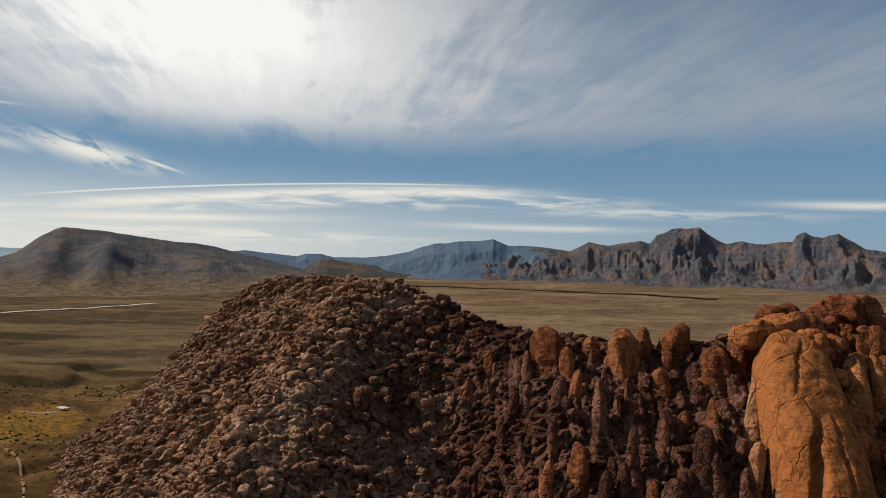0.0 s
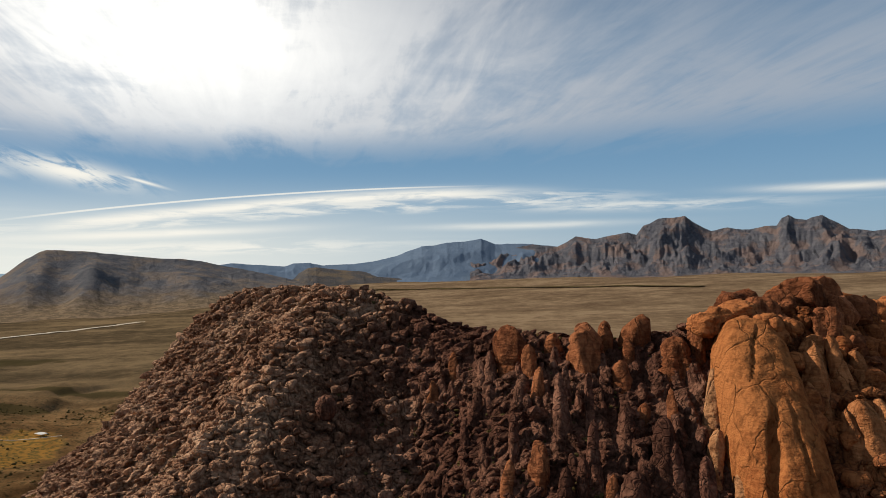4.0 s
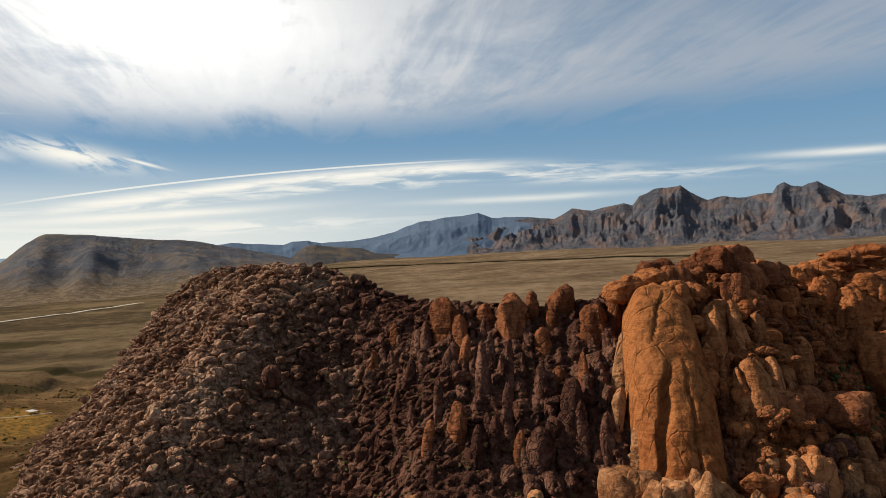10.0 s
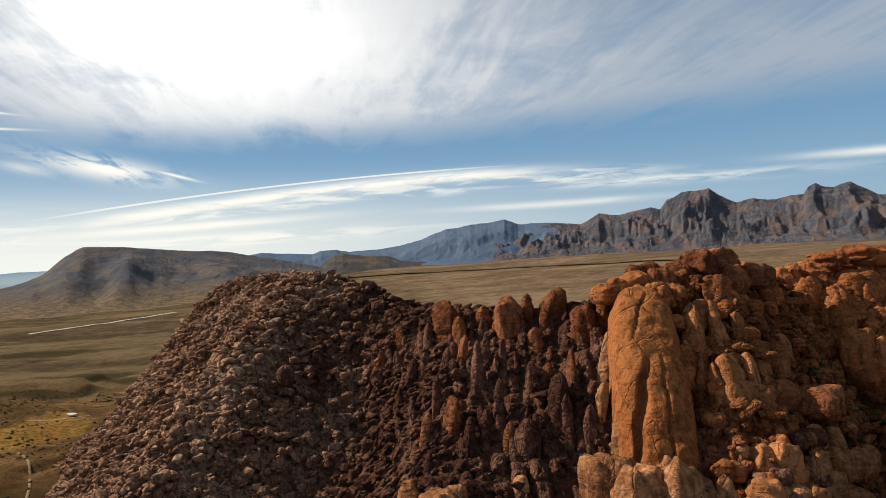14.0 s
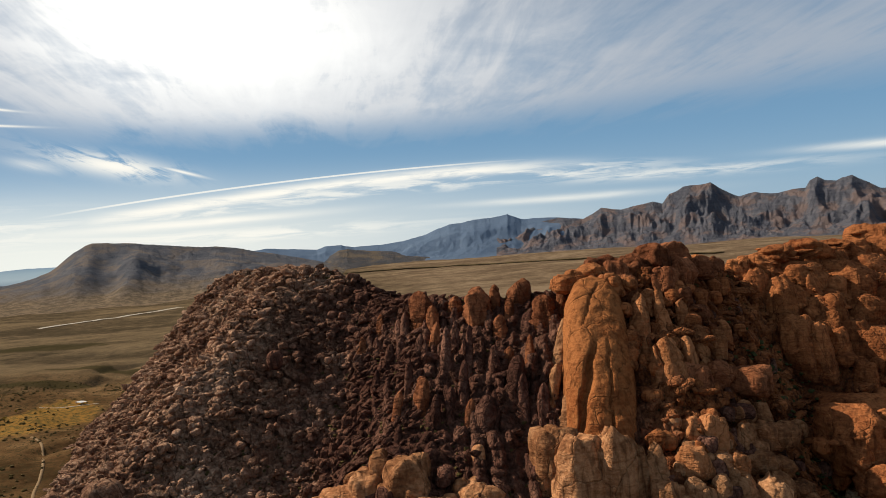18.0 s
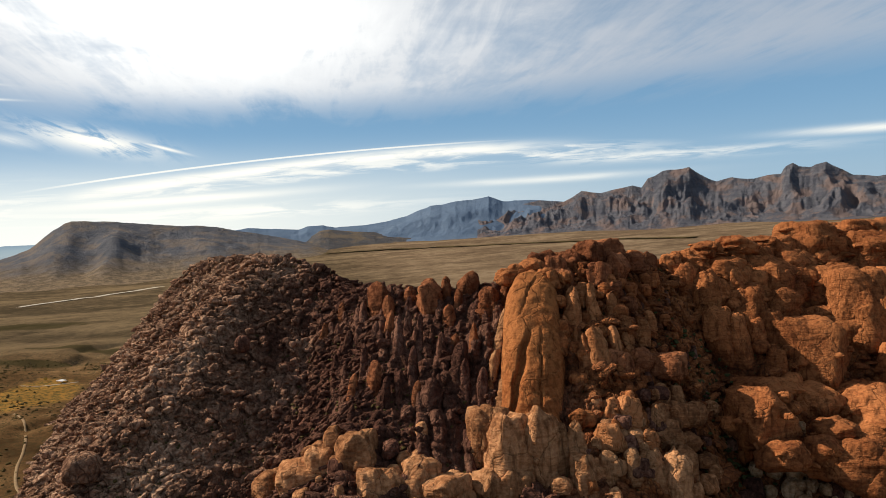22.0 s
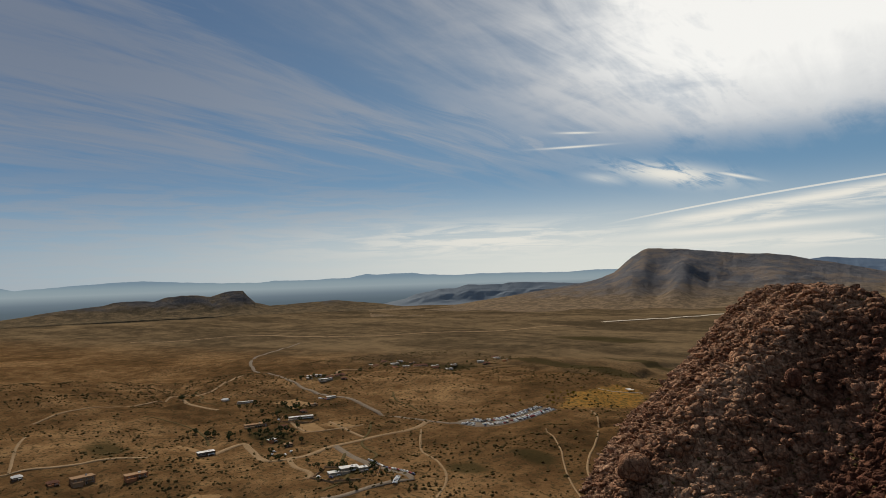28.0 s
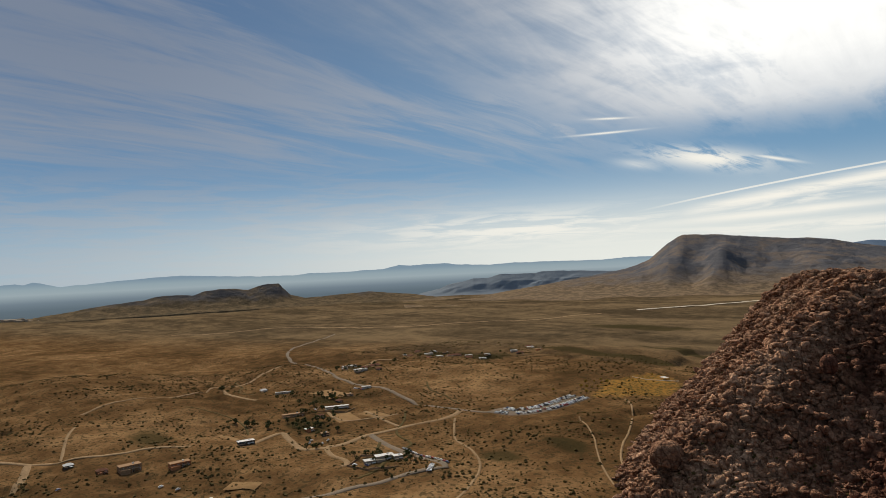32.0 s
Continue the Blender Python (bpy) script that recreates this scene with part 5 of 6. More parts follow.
strip("road", [(-1638, 827), (-1487, 683), (-1392, 587), (-1270, 500), (-1090, 434), (-975, 425), (-828, 389), (-719, 386), (-608, 371), (-544, 369), (-503, 375), (-466, 390)], 6.5, ASPHALT, "narrow grey asphalt road across the basin")
strip("road", [(-503, 375), (-485, 341), (-494, 290), (-494, 236), (-481, 194), (-479, 166), (-495, 155), (-548, 164), (-571, 168), (-569, 150), (-563, 131)], 7, DIRT, "pale dirt lane between the houses")
strip("road", [(-494, 236), (-432, 224), (-371, 216), (-331, 211), (-326, 200), (-338, 156), (-347, 118), (-351, 89), (-356, 50)], 7, ASPHALT, "grey asphalt road with a sharp corner")
strip("road", [(-485, 181), (-468, 169), (-441, 161), (-412, 160), (-399, 147)], 5, DIRT, "curved dirt driveway")
strip("road", [(-690, -130), (-652, -92), (-634, -70), (-612, -42), (-596, 0), (-592, 34), (-574, 68)], 6, DIRT, "straight pale dirt road")
strip("road", [(-634, -70), (-594, -78), (-560, -88)], 7, DIRT, "short pale dirt road")
strip("road", [(-745, -10), (-690, -28), (-616, -44)], 3, DIRT, "thin dirt track")
strip("road", [(-631, 257), (-570, 244), (-556, 275), (-552, 313)], 4, DIRT, "dirt track round a paddock")
strip("road", [(-595, 291), (-550, 285), (-503, 280)], 4, DIRT, "dirt track beside a paddock")
strip("road", [(-860, 204), (-810, 198), (-759, 216)], 6, DIRT, "curved pale driveway")
strip("road", [(-941, 507), (-997, 562), (-954, 588)], 7, DIRT, "pale dirt road to the far houses")
strip("trail", [(-376, 535), (-346, 507), (-292, 431), (-259, 373), (-229, 329), (-196, 297)], 2.2, DIRT, "pale foot trail along the foot of the hill", "trail")
strip("trail", [(-355, 423), (-292, 369), (-264, 339), (-231, 305), (-196, 275)], 1.6, DIRT, "thin winding foot trail", "trail")
strip("trail", [(-805, 5), (-823, 48), (-838, 109), (-869, 173), (-967, 301), (-1050, 391)], 5, DIRT, "pale dry wash", "wash")
strip("wash", [(-474, 341), (-440, 312), (-403, 285), (-358, 268), (-314, 239), (-276, 194), (-250, 150)], 2.5, DIRT, "eroded dry gully", "wash", 0.1)
strip("highway", [(-2172, 502), (-1972, 879), (-1647, 1060), (-1487, 1288), (-1365, 1426), (-1320, 1688)], 14, DIRT, "far pale road across the plain", "road", 0.8)
strip("highway", [(-1250, 1800), (-1183, 1975), (-1129, 2090), (-1080, 2380)], 22, CONCRETE, "far bright strip of highway", "road", 1.2)
strip("brush_line", [(-700, 3640), (-195, 3510), (107, 3331), (384, 3208), (582, 3058), (740, 2931), (1100, 2700)], 55, SCRUB, "dark line of brush along a far wash", "wash", 3.0)
strip("parking_lot", [(-470, 402), (-440, 408), (-427, 440), (-428, 480), (-430, 516)], 27, ASPHALT, "long grey parking lot full of cars", "parking lot")


for pts, width in (([(-560, 330), (-520, 300), (-480, 262), (-436, 250), (-420, 232)], 3.0), ([(-470, 236), (-430, 205), (-398, 196), (-372, 170), (-360, 140)], 3.5),
                   ([(-700, 470), (-640, 430), (-590, 420), (-540, 402)], 3.0), ([(-760, 120), (-700, 150), (-640, 150), (-600, 140)], 2.5), ([(-960, 260), (-900, 250), (-850, 225), (-800, 230)], 3.0)):
    strip("wash", pts, width, SCRUB, "dark eroded gully lined with brush", "wash", 0.25)
PADDOCK = speckled("bare_paddock", (0.17, 0.10, 0.042), (0.27, 0.165, 0.075), 0.15)
for pts, width in (([(-608, 262), (-560, 250)], 26), ([(-590, 286), (-548, 292)], 24), ([(-770, 320), (-700, 318)], 34), ([(-620, 110), (-590, 122)], 14), ([(-440, 60), (-420, 80)], 26)):
    strip("paddock", pts, width, PADDOCK, "bare pale paddock beside the houses", "paddock", 0.15)


def box(name, size, mat, parent, at=(0, 0, 0), label="", bevel=0.0, taper=1.0):
    bm = bmesh.new()
    bmesh.ops.create_cube(bm, size=1.0)
    for v in bm.verts:
        k = taper if v.co.z > 0 else 1.0
        v.co = Vector((v.co.x * size[0] * k, v.co.y * size[1] * k, (v.co.z + 0.5) * size[2])) + Vector(at)
    if bevel:
        bmesh.ops.bevel(bm, geom=bm.edges[:], offset=bevel, segments=1, affect="EDGES")
    me = bpy.data.meshes.new(name)
    bm.to_mesh(me)
    bm.free()
    me.materials.append(mat)
    return part(name, me, parent, label)


def house(x, y, w, d, h, turn, wall, roof, storeys=1, pitched=False, label="", windows=4):
    root = tagged(new("house"), label, "house", "houses of the basin")
    # fronts face south-east, give or take, over the valley
    turn = math.degrees(math.atan2(134 - x, y + 150)) + 0.5 * (turn + 45) + 12
    h = 0.72 * h
    root.matrix_world = pose(x, y, drape(x, y) - 0.5, 0, 0, turn)
    box("wall", (w, d, h), wall, root)
    box("wing", (w * 0.45, d * 0.6, h * 0.72), wall, root, (-w * 0.32, -d * 0.62, 0), "lower wing of the house")
    box("porch_roof", (w * 0.4, 2.6, 0.22), roof, root, (w * 0.22, -d / 2 - 1.35, h * 0.62))
    for k in (0.04, 0.4):
        box("porch_post", (0.25, 0.25, h * 0.62), FRAME, root, (w * k, -d / 2 - 2.4, 0))
    if not pitched:
        box("roof_unit", (1.6, 1.3, 1.0), FRAME, root, (w * 0.2, d * 0.15, h + 0.45), "boxy air conditioner")
    if pitched:
        bm = bmesh.new()
        o = 0.6
        vs = [bm.verts.new(q) for q in ((-w / 2 - o, -d / 2 - o, h), (w / 2 + o, -d / 2 - o, h), (w / 2 + o, d / 2 + o, h), (-w / 2 - o, d / 2 + o, h), (-w / 2 + d * 0.3, 0, h + d * 0.24), (w / 2 - d * 0.3, 0, h + d * 0.24))]
        for f in ((0, 1, 5, 4), (2, 3, 4, 5), (1, 2, 5), (3, 0, 4), (3, 2, 1, 0)):
            bm.faces.new([vs[q] for q in f])
        me = bpy.data.meshes.new("roof")
        bm.to_mesh(me)
        bm.free()
        me.materials.append(roof)
        part("roof", me, root)
    else:
        box("roof", (w + 0.8, d + 0.8, 0.45), roof, root, (0, 0, h + 0.003))
        box("parapet", (w + 0.9, 0.3, 0.9), wall, root, (0, -d / 2 - 0.3, h + 0.05))
    for s in range(storeys):
        zz = h * (s + 0.32) / storeys
        for k in range(windows):
            xx = (k + 0.5) / windows * w - w / 2
            win = box("window", (min(1.8, w / windows * 0.6), 0.12, h / storeys * 0.42), FRAME, root, (xx, -d / 2 - 0.04, zz))
            box("pane", (min(1.8, w / windows * 0.6) - 0.3, 0.06, h / storeys * 0.42 - 0.3), GLASS, win, (xx, -d / 2 - 0.10, zz + 0.15))
        for k in range(2):
            yy = (k + 0.5) / 2 * d - d / 2
            win = box("window", (0.12, min(1.8, d * 0.3), h / storeys * 0.42), FRAME, root, (w / 2 + 0.04, yy, zz))
            box("pane", (0.06, min(1.8, d * 0.3) - 0.3, h / storeys * 0.42 - 0.3), GLASS, win, (w / 2 + 0.10, yy, zz + 0.15))
    box("door", (1.1, 0.12, 2.1), DARK_WALL, root, (0.1 * w, -d / 2 - 0.05, 0.3))
    return root


house(-393, 173, 10, 9, 4, -38, WHITE_WALL, WHITE_ROOF, label="white flat-roofed wing of a walled desert villa")
house(-391, 188, 17, 10, 5, -38, WHITE_WALL, WHITE_ROOF, label="white flat-roofed desert villa in a garden")
house(-379, 195, 8, 8, 4, -38, WHITE_WALL, WHITE_ROOF, 1, False, "small white flat-roofed guest house", 2)
house(-639, 276, 31, 9, 4, -52, WHITE_WALL, WHITE_ROOF, 1, False, "long low building with a bright white roof", 7)
house(-640, 214, 26, 9, 4.2, -45, STUCCO, STUCCO, 1, False, "long sand-coloured house with white roof edges", 7)
house(-567, 124, 17, 10, 5.5, -42, DARK_WALL, WHITE_ROOF, 2, False, "dark two-storey house with a white roof", 4)
house(-549, 3, 19, 11, 8.5, -38, STUCCO, STUCCO, 3, False, "three-storey sand-coloured house with rows of windows", 4)
house(-518, 40, 18, 10, 6, -38, BRICKY, STUCCO, 2, False, "terracotta-coloured two-storey house with a pale roof", 4)
house(-588, -42, 8, 7, 3.6, -50, DARK_WALL, WHITE_ROOF, 1, True, "small dark shed with a white pitched roof", 2)
house(-552, -20, 9, 7, 3.8, -40, BRICKY, BROWN_ROOF, 1, True, "small brown outbuilding with a tiled roof", 2)
house(-405, 20, 27, 14, 4.5, -40, STUCCO, WHITE_ROOF, 1, False, "large low building with a white flat roof", 6)
house(-386, 42, 22, 14, 4.5, -40, STUCCO, BROWN_ROOF, 1, True, "house with a red-brown hipped tile roof", 5)
house(-854, 266, 10, 8, 4, -40, WHITE_WALL, WHITE_ROOF, 1, True, "small white cottage with a pitched roof", 3)
house(-801, 274, 22, 6, 3.2, -70, WHITE_WALL, WHITE_ROOF, 1, False, "long narrow white trailer home", 5)
house(-931, 465, 26, 12, 5, -30, STUCCO, WHITE_ROOF, 1, False, "sand-coloured ranch house with a pale roof", 5)
house(-862, 447, 22, 11, 5, -30, WHITE_WALL, WHITE_ROOF, 1, False, "white ranch house among trees", 5)
house(-728, 376, 13, 8, 4, -40, WHITE_WALL, WHITE_ROOF, 1, False, "small white roadside building", 3)
house(-892, 495, 18, 10, 4.5, -30, STUCCO, BROWN_ROOF, 1, True, "brown-roofed house among trees", 4)
for k, (x, y, w) in enumerate(((-1047, 666, 15), (-1029, 691, 13), (-969, 676, 17), (-909, 659, 13), (-896, 685, 28), (-898, 725, 15), (-853, 723, 13), (-833, 750, 17), (-854, 811, 14), (-842, 848, 14))):
    house(x, y, w, 10, 4, -50 + 7 * (k % 4), (WHITE_WALL, STUCCO)[k % 2], (WHITE_ROOF, BROWN_ROOF, WHITE_ROOF)[k % 3], 1, k % 3 == 1,
          ("low white house in the far settlement", "low sand-coloured house in the far settlement")[k % 2], 3)

for k, (x, y, w) in enumerate(((-985, 640, 12), (-940, 700, 14), (-870, 700, 16), (-880, 760, 12), (-815, 790, 15), (-800, 830, 13), (-868, 868, 14), (-1010, 720, 13), (-920, 640, 10),
                               (-700, 330, 9), (-676, 300, 8), (-560, 196, 9), (-610, 236, 10), (-530, 200, 8), (-875, 462, 12), (-905, 440, 9), (-840, 470, 10))):
    house(x, y, w, 8, 3.6, -50 + 9 * (k % 4), (STUCCO, DARK_WALL, BRICKY)[k % 3], (BROWN_ROOF, STUCCO, BROWN_ROOF, WHITE_ROOF)[k % 4], 1, k % 2 == 0,
          ("low sand-coloured house under trees", "low dark timber house under trees", "low terracotta house under trees")[k % 3], 2)


def garden_wall(pts, label):
    root = tagged(new("garden_wall"), label, "wall", "garden walls")
    root.matrix_world = pose(*pts[0], 0)
    for (ax, ay), (bx_, by_) in zip(pts, pts[1:]):
        L = math.hypot(bx_ - ax, by_ - ay)
        piece = box("wall_run", (L + 0.4, 0.4, 1.9), STUCCO, root)
        piece.matrix_world = pose((ax + bx_) / 2, (ay + by_) / 2, drape((ax + bx_) / 2, (ay + by_) / 2) - 0.4, 0, 0, math.degrees(math.atan2(by_ - ay, bx_ - ax)))
    return root


garden_wall(((-418, 178), (-398, 152), (-372, 160), (-350, 190), (-378, 214), (-418, 178)), "low sand-coloured wall round the villa garden")
garden_wall(((-662, 262), (-640, 246), (-608, 270), (-622, 292)), "low sand-coloured wall beside the long house")

# the picnic shelter on the meadow by the spring
shelter = tagged(new("picnic_shelter"), "small white-roofed picnic shelter on the meadow", "shelter")
shelter.matrix_world = pose(-404, 664, drape(-404, 664), 0, 0, -30)
box("roof", (13, 7, 0.5), WHITE_ROOF, shelter, (0, 0, 3.0))
for sx in (-5.5, 5.5):
    for sy in (-2.8, 2.8):
        box("post", (0.4, 0.4, 3.0), STUCCO, shelter, (sx, sy, 0))
strip("boardwalk", [(-440, 640), (-420, 650), (-400, 656), (-385, 668)], 1.8, CONCRETE, "pale boardwalk round the meadow", "boardwalk")


# cars
def car_paint(name, colour):
    return material(name, lambda g, geo: colour, 0.5, None, 0.3)


def car(paint, label):
    root = tagged(new("car"), label, "car", "parked cars")
    box("body", (4.5, 1.8, 0.75), paint, root, (0, 0, 0.35), "", 0.12)
    cabin = box("cabin", (2.5, 1.6, 0.62), paint, root, (-0.2, 0, 1.08), "", 0.08, 0.84)
    box("side_window", (1.9, 1.62, 0.30), GLASS, cabin, (-0.2, 0, 1.18), "dark side windows", 0, 0.93)
    box("windscreen", (2.5, 1.3, 0.32), GLASS, cabin, (-0.2, 0, 1.16), "dark windscreens", 0, 0.93)
    for sx in (-1.4, 1.4):
        for sy in (-0.82, 0.82):
            bm = bmesh.new()
            bmesh.ops.create_cone(bm, cap_ends=True, segments=12, radius1=0.34, radius2=0.34, depth=0.24, matrix=pose(sx, sy, 0.34, 90))
            me = bpy.data.meshes.new("wheel")
            bm.to_mesh(me)
            bm.free()
            me.materials.append(TYRE)
            part("wheel", me, root)
    return root


CARS = [car(car_paint("white_car_paint", (0.78, 0.78, 0.76)), "white car parked on the asphalt"), car(car_paint("silver_car_paint", (0.45, 0.46, 0.47)), "silver car parked on the asphalt"),
        car(car_paint("black_car_paint", (0.025, 0.025, 0.03)), "black car parked on the asphalt"), car(car_paint("red_car_paint", (0.30, 0.03, 0.02)), "dark red car parked on the asphalt"),
        car(car_paint("blue_car_paint", (0.04, 0.07, 0.16)), "dark blue car parked on the asphalt")]
LANE = ((-461, 403), (-443, 407), (-429, 438), (-429, 478), (-431, 514))
spots = []
for off in (-12.5, -6.5, 6.5, 12.5):
    for k in range(len(LANE) - 1):
        (ax, ay), (bx_, by_) = LANE[k], LANE[k + 1]
        L = math.hypot(bx_ - ax, by_ - ay)
        for q in range(int(L / 3.0)):
            u = (q + 0.5) / int(L / 3.0)
            if RNG.uniform() < 0.82:
                nx_, ny_ = -(by_ - ay) / L, (bx_ - ax) / L
                spots.append((ax + (bx_ - ax) * u + nx_ * off, ay + (by_ - ay) * u + ny_ * off, math.degrees(math.atan2(by_ - ay, bx_ - ax)) + 90, 0.45))
for q in range(17):
    u = q / 17
    spots.append((-418 + 86 * u + 1.5, 221 - 9 * u + 6.5, -6 + RNG.uniform(-3, 3), 0.45))
for q in range(6):
    spots.append((-333 + 2.0 * q, 200 - 2.2 * q, 45 + RNG.uniform(-4, 4), 0.4))
for x, y in ((-520, 178), (-512, 172), (-500, 181), (-505, 190), (-398, 160), (-385, 165), (-470, 10), (-650, 250), (-520, -60), (-455, 20)):
    spots.append((x, y, RNG.uniform(0, 180), 0.3))
for n, (x, y, turn, up) in enumerate(spots):
    kind = CARS[int(RNG.choice(5, p=(0.5, 0.22, 0.14, 0.07, 0.07)))]
    m = pose(x, y, drape(x, y) + up, 0, 0, turn)
    copy_thing(kind, m)
for k, c in enumerate(CARS):
    c.matrix_world = pose(-745 + 6 * k, 366, drape(-745 + 6 * k, 366) + 0.35, 0, 0, 80)


# plants
def crown_data(name, seed, mat, clumps, spread_, height):
    rng = np.random.default_rng(seed)
    v1, f1 = ico(1)
    vs, fs, b = [], [], 0
    for _ in range(clumps):
        q = rng.normal(size=3)
        q = q / np.linalg.norm(q) * rng.uniform(0.35, 1.0) ** 0.6
        c = np.array([q[0] * spread_, q[1] * spread_, height + q[2] * spread_ * 0.75])
        r = rng.uniform(0.16, 0.34) * spread_
        v = v1 * rng.uniform(0.6, 1.3, (len(v1), 1)) * r + c
        vs.append(v)
        fs.append(f1 + b)
        b += len(v)
    return mesh_data(name, np.concatenate(vs), np.concatenate(fs), mat, False)


def trunk_data(seed, height):
    bm = bmesh.new()
    bmesh.ops.create_cone(bm, cap_ends=True, segments=8, radius1=0.28, radius2=0.12, depth=height, matrix=pose(0, 0, height / 2))
    for q in range(4):
        bmesh.ops.create_cone(bm, cap_ends=True, segments=6, radius1=0.11, radius2=0.04, depth=height * 0.6,
                              matrix=pose(0.4 * math.cos(q * 1.6 + seed), 0.4 * math.sin(q * 1.6 + seed), height * 0.95, 0, 35, math.degrees(q * 1.6 + seed)))
    me = bpy.data.meshes.new("trunk")
    bm.to_mesh(me)
    bm.free()
    me.materials.append(BARK)
    return me


TREES = []
for k, (mat, wide, high, label) in enumerate(((LEAF, 2.6, 3.6, "dark green garden tree"), (LEAF, 3.4, 4.4, "broad dark green tree"), (LEAF, 1.9, 4.2, "slim dark green tree"), (GOLD_LEAF, 2.4, 3.2, "golden autumn tree by the spring"))):
    t_root = tagged(new("tree"), label, "tree", "trees of the basin")
    part("trunk", trunk_data(k, high), t_root)
    part("crown", crown_data("crown", k + 1, mat, 28, wide, high + 0.6), t_root)
    TREES.append(t_root)


def plant(kind, x, y, s):
    if RNG.uniform() > 0.57:
        return
    copy_thing(TREES[kind], pose(x, y, drape(x, y) - 0.1, 0, 0, RNG.uniform(0, 360)) @ Matrix.Diagonal((s, s, s, 1)))


for x, y, n, r in ((-703, 290, 16, 22), (-582, 205, 26, 26), (-545, 190, 12, 18), (-660, 140, 9, 10), (-425, 176, 12, 14), (-365, 196, 10, 12), (-910, 455, 18, 40), (-740, 268, 14, 26), (-690, 260, 10, 16), (-480, 15, 5, 20), (-870, 205, 10, 26), (-600, 190, 22, 34), (-560, 215, 18, 26), (-720, 300, 16, 30), (-400, 195, 12, 18), (-500, 170, 10, 22), (-650, 240, 14, 30), (-900, 480, 14, 34), (-620, 150, 8, 24)):
    for _ in range(n):
        plant(int(RNG.integers(0, 3)), x + RNG.normal() * r * 0.6, y + RNG.normal() * r * 0.6, RNG.uniform(0.4, 1.15))
for _ in range(26):
    plant(3, -445 + RNG.normal() * 14, 590 + RNG.normal() * 45, RNG.uniform(0.5, 1.0))
for _ in range(14):
    u = RNG.uniform()
    plant(0, -372 + 38 * u + RNG.normal() * 2, 182 + 20 * u, RNG.uniform(0.35, 0.6))
for _ in range(12):
    plant(0, -1000 + RNG.uniform(-60, 180), 690 + RNG.uniform(-40, 110), RNG.uniform(0.7, 1.2))
for (ax, ay), (cx, cy), n_ in (((-620, 258), (-556, 240), 14), ((-556, 276), (-520, 284), 8), ((-700, 262), (-655, 210), 14), ((-376, 170), (-336, 160), 12), ((-404, 150), (-376, 158), 8), ((-600, 170), (-540, 172), 12)):
    for q in range(n_):
        v_ = (q + RNG.uniform(0, 0.6)) / n_
        plant(int(RNG.integers(0, 2)), ax + (cx - ax) * v_, ay + (cy - ay) * v_ + RNG.normal(), RNG.uniform(0.28, 0.55))
for x, y, n, r in ((-960, 680, 22, 55), (-860, 760, 26, 60), (-690, 310, 14, 24), (-880, 460, 20, 34), (-560, 200, 16, 24), (-392, 182, 14, 16), (-640, 226, 14, 20)):
    for _ in range(n):
        plant(int(RNG.integers(0, 2)), x + RNG.normal() * r * 0.6, y + RNG.normal() * r * 0.6, RNG.uniform(0.35, 0.8))
for k, t_root in enumerate(TREES):
    t_root.matrix_world = pose(-700 + 5 * k, 300, drape(-700 + 5 * k, 300), 0, 0, 40 * k)


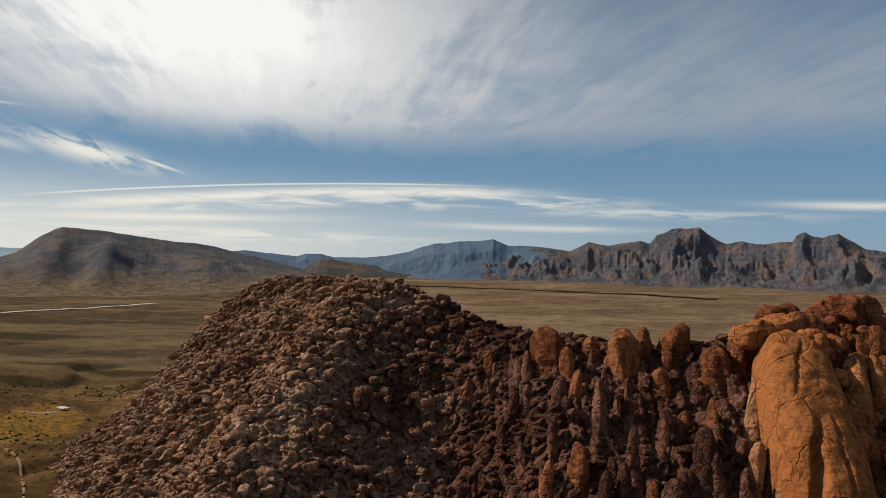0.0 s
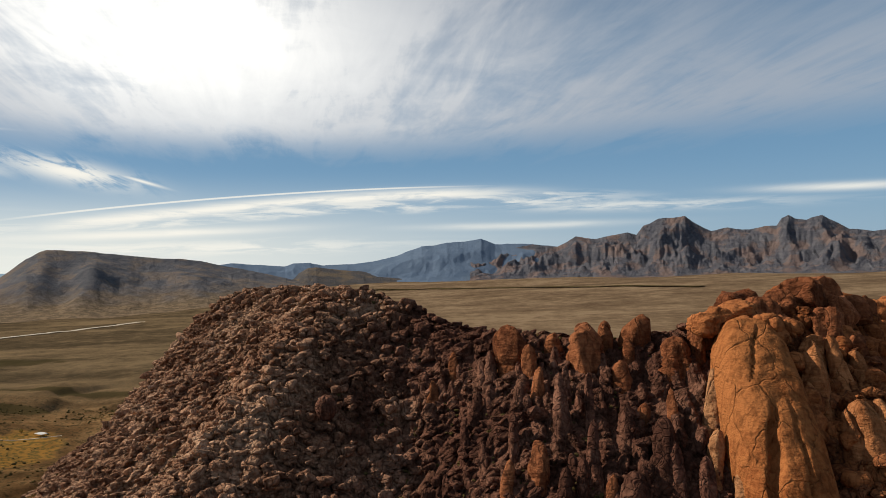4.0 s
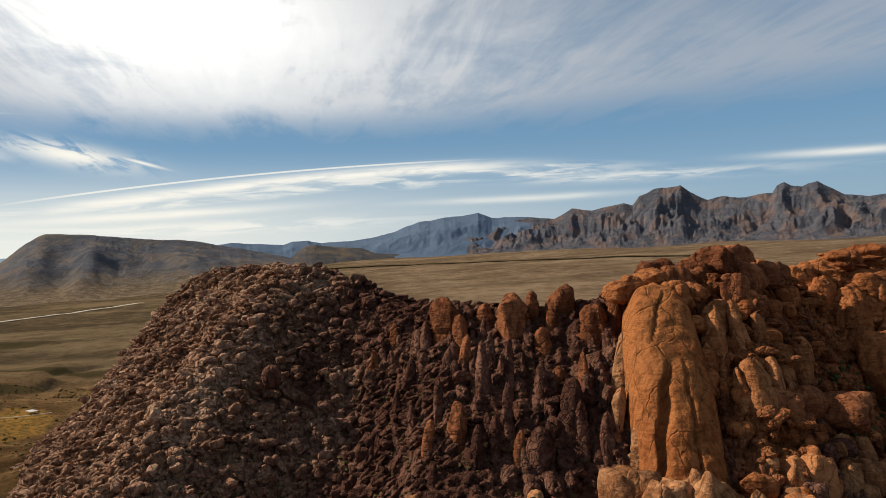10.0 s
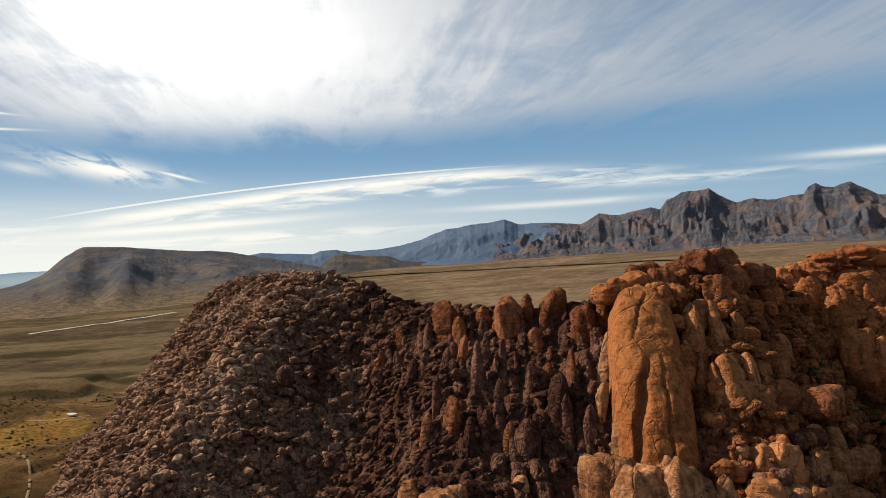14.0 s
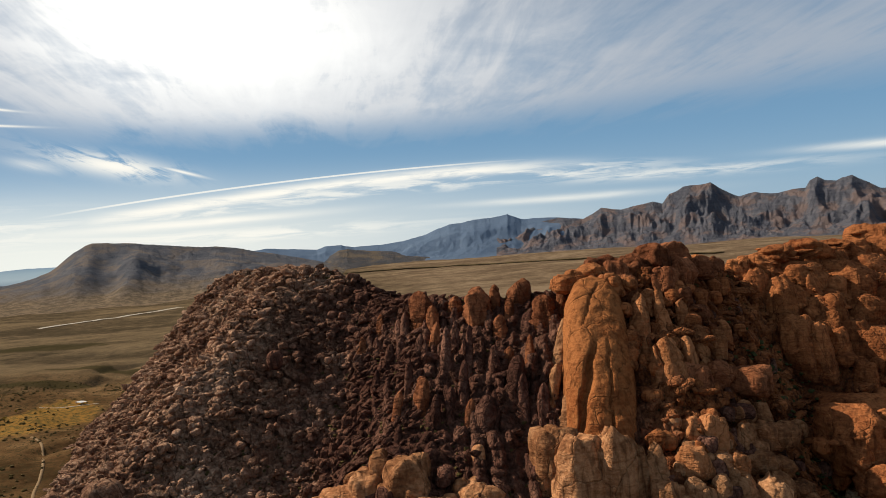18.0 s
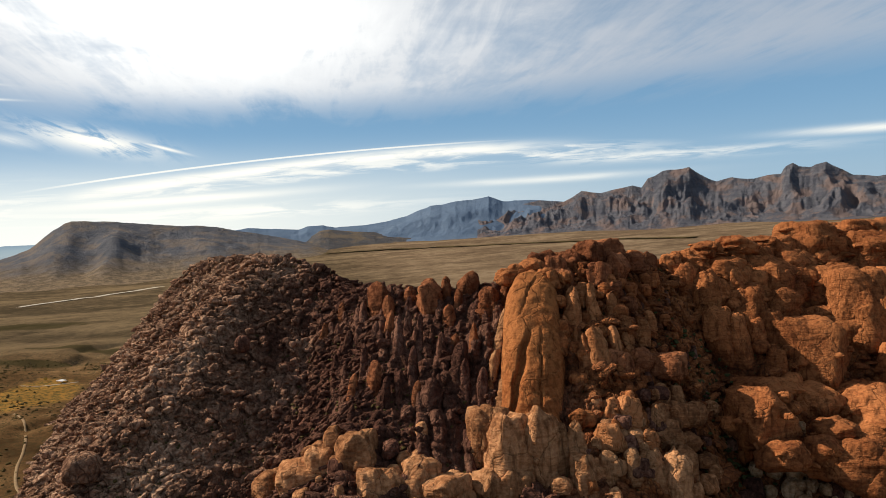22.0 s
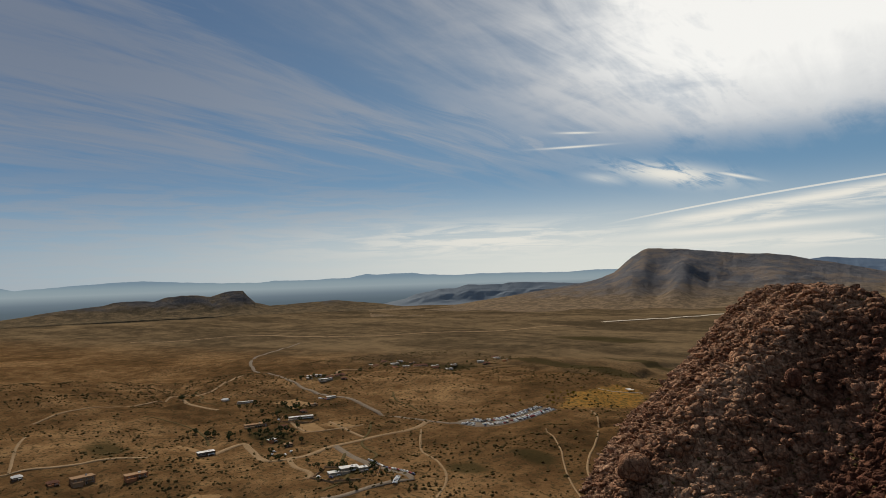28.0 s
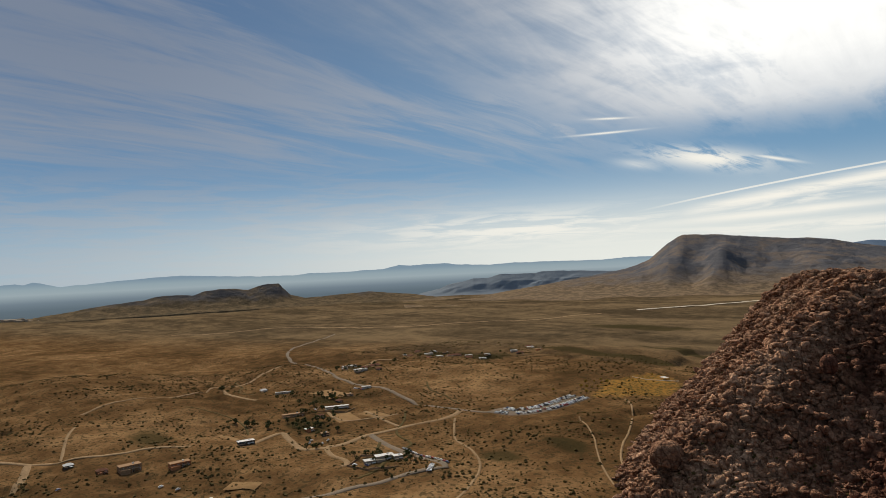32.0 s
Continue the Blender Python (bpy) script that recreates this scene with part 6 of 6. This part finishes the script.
# low scrub over the basin floor and between the rocks
def scrub_sheet(name, x, y, z, size_, mat, seed):
    rng = np.random.default_rng(seed)
    v1, f1 = ico(1)
    n = len(x)
    jit = rng.uniform(0.55, 1.35, (n, len(v1), 1))
    v = v1[None] * jit * (size_[:, None, None] * np.array((1.0, 1.0, 0.7)))
    v = v + np.stack([x, y, z + 0.25 * size_], 1)[:, None, :]
    f = f1[None] + (np.arange(n) * len(v1))[:, None, None]
    return tagged(quick_mesh(name, v.reshape(-1, 3), f.reshape(-1, 3), mat, False), "scattered low desert bushes", "shrubs", kind="stuff")


n = 40000
x, y = RNG.uniform(-1150, -60, n), RNG.uniform(-170, 900, n)
dense_ = fractal(x / 70, y / 70, 4, 77)
ok = (RNG.uniform(0, 1, n) < np.clip((dense_ - 0.36) * 3.2, 0.04, 1)) & (ridge_height(x, y) < ground_height(x, y) - 1)
x, y = x[ok], y[ok]
scrub_sheet("desert_scrub", x, y, ground_height(x, y), 0.5 + 1.5 * RNG.uniform(0, 1, len(x)) ** 2.4, SCRUB, 3)
n = 9000
x = RNG.uniform(-300, 460, n)
y = np.interp(x, GRID_X, GRID_Y) - RNG.uniform(0, 270, n)
hollow = relief(x, y) < -2.0
x, y, z = rock_point(x[hollow], y[hollow])
ok = z > 2
scrub_sheet("cliff_scrub", x[ok], y[ok], z[ok], 0.7 + 1.0 * RNG.uniform(0, 1, ok.sum()) ** 2, SCRUB, 4)

n = 260
x, y = RNG.normal(262, 13, n), RNG.uniform(205, 300, n)
scrub_sheet("cliff_scrub", x, y, ridge_height(x, y) + 0.5, 0.9 + 1.3 * RNG.uniform(0, 1, n) ** 2, LEAF, 5)

# the far town on the valley floor, a scatter of pale blocks
n = 260
a = np.radians(RNG.uniform(-88, -70, n))
d = RNG.uniform(4150, 4550, n)
x, y = d * np.sin(a), d * np.cos(a)
cube = np.array([(sx, sy, sz) for sx in (-1, 1) for sy in (-1, 1) for sz in (-1, 1)], float)
cf = np.array([(0, 1, 3, 2), (4, 6, 7, 5), (0, 4, 5, 1), (2, 3, 7, 6), (0, 2, 6, 4), (1, 5, 7, 3)])
dims = np.stack([RNG.uniform(6, 26, n), RNG.uniform(6, 20, n), RNG.uniform(2.5, 7, n)], 1)
v = cube[None] * dims[:, None, :] + np.stack([x, y, ground_height(x, y) + dims[:, 2]], 1)[:, None, :]
f = cf[None] + (np.arange(n) * 8)[:, None, None]
tagged(quick_mesh("far_town", v.reshape(-1, 3), f.reshape(-1, 4), WHITE_WALL, False), "scattered pale buildings of a far town", "town", kind="stuff")
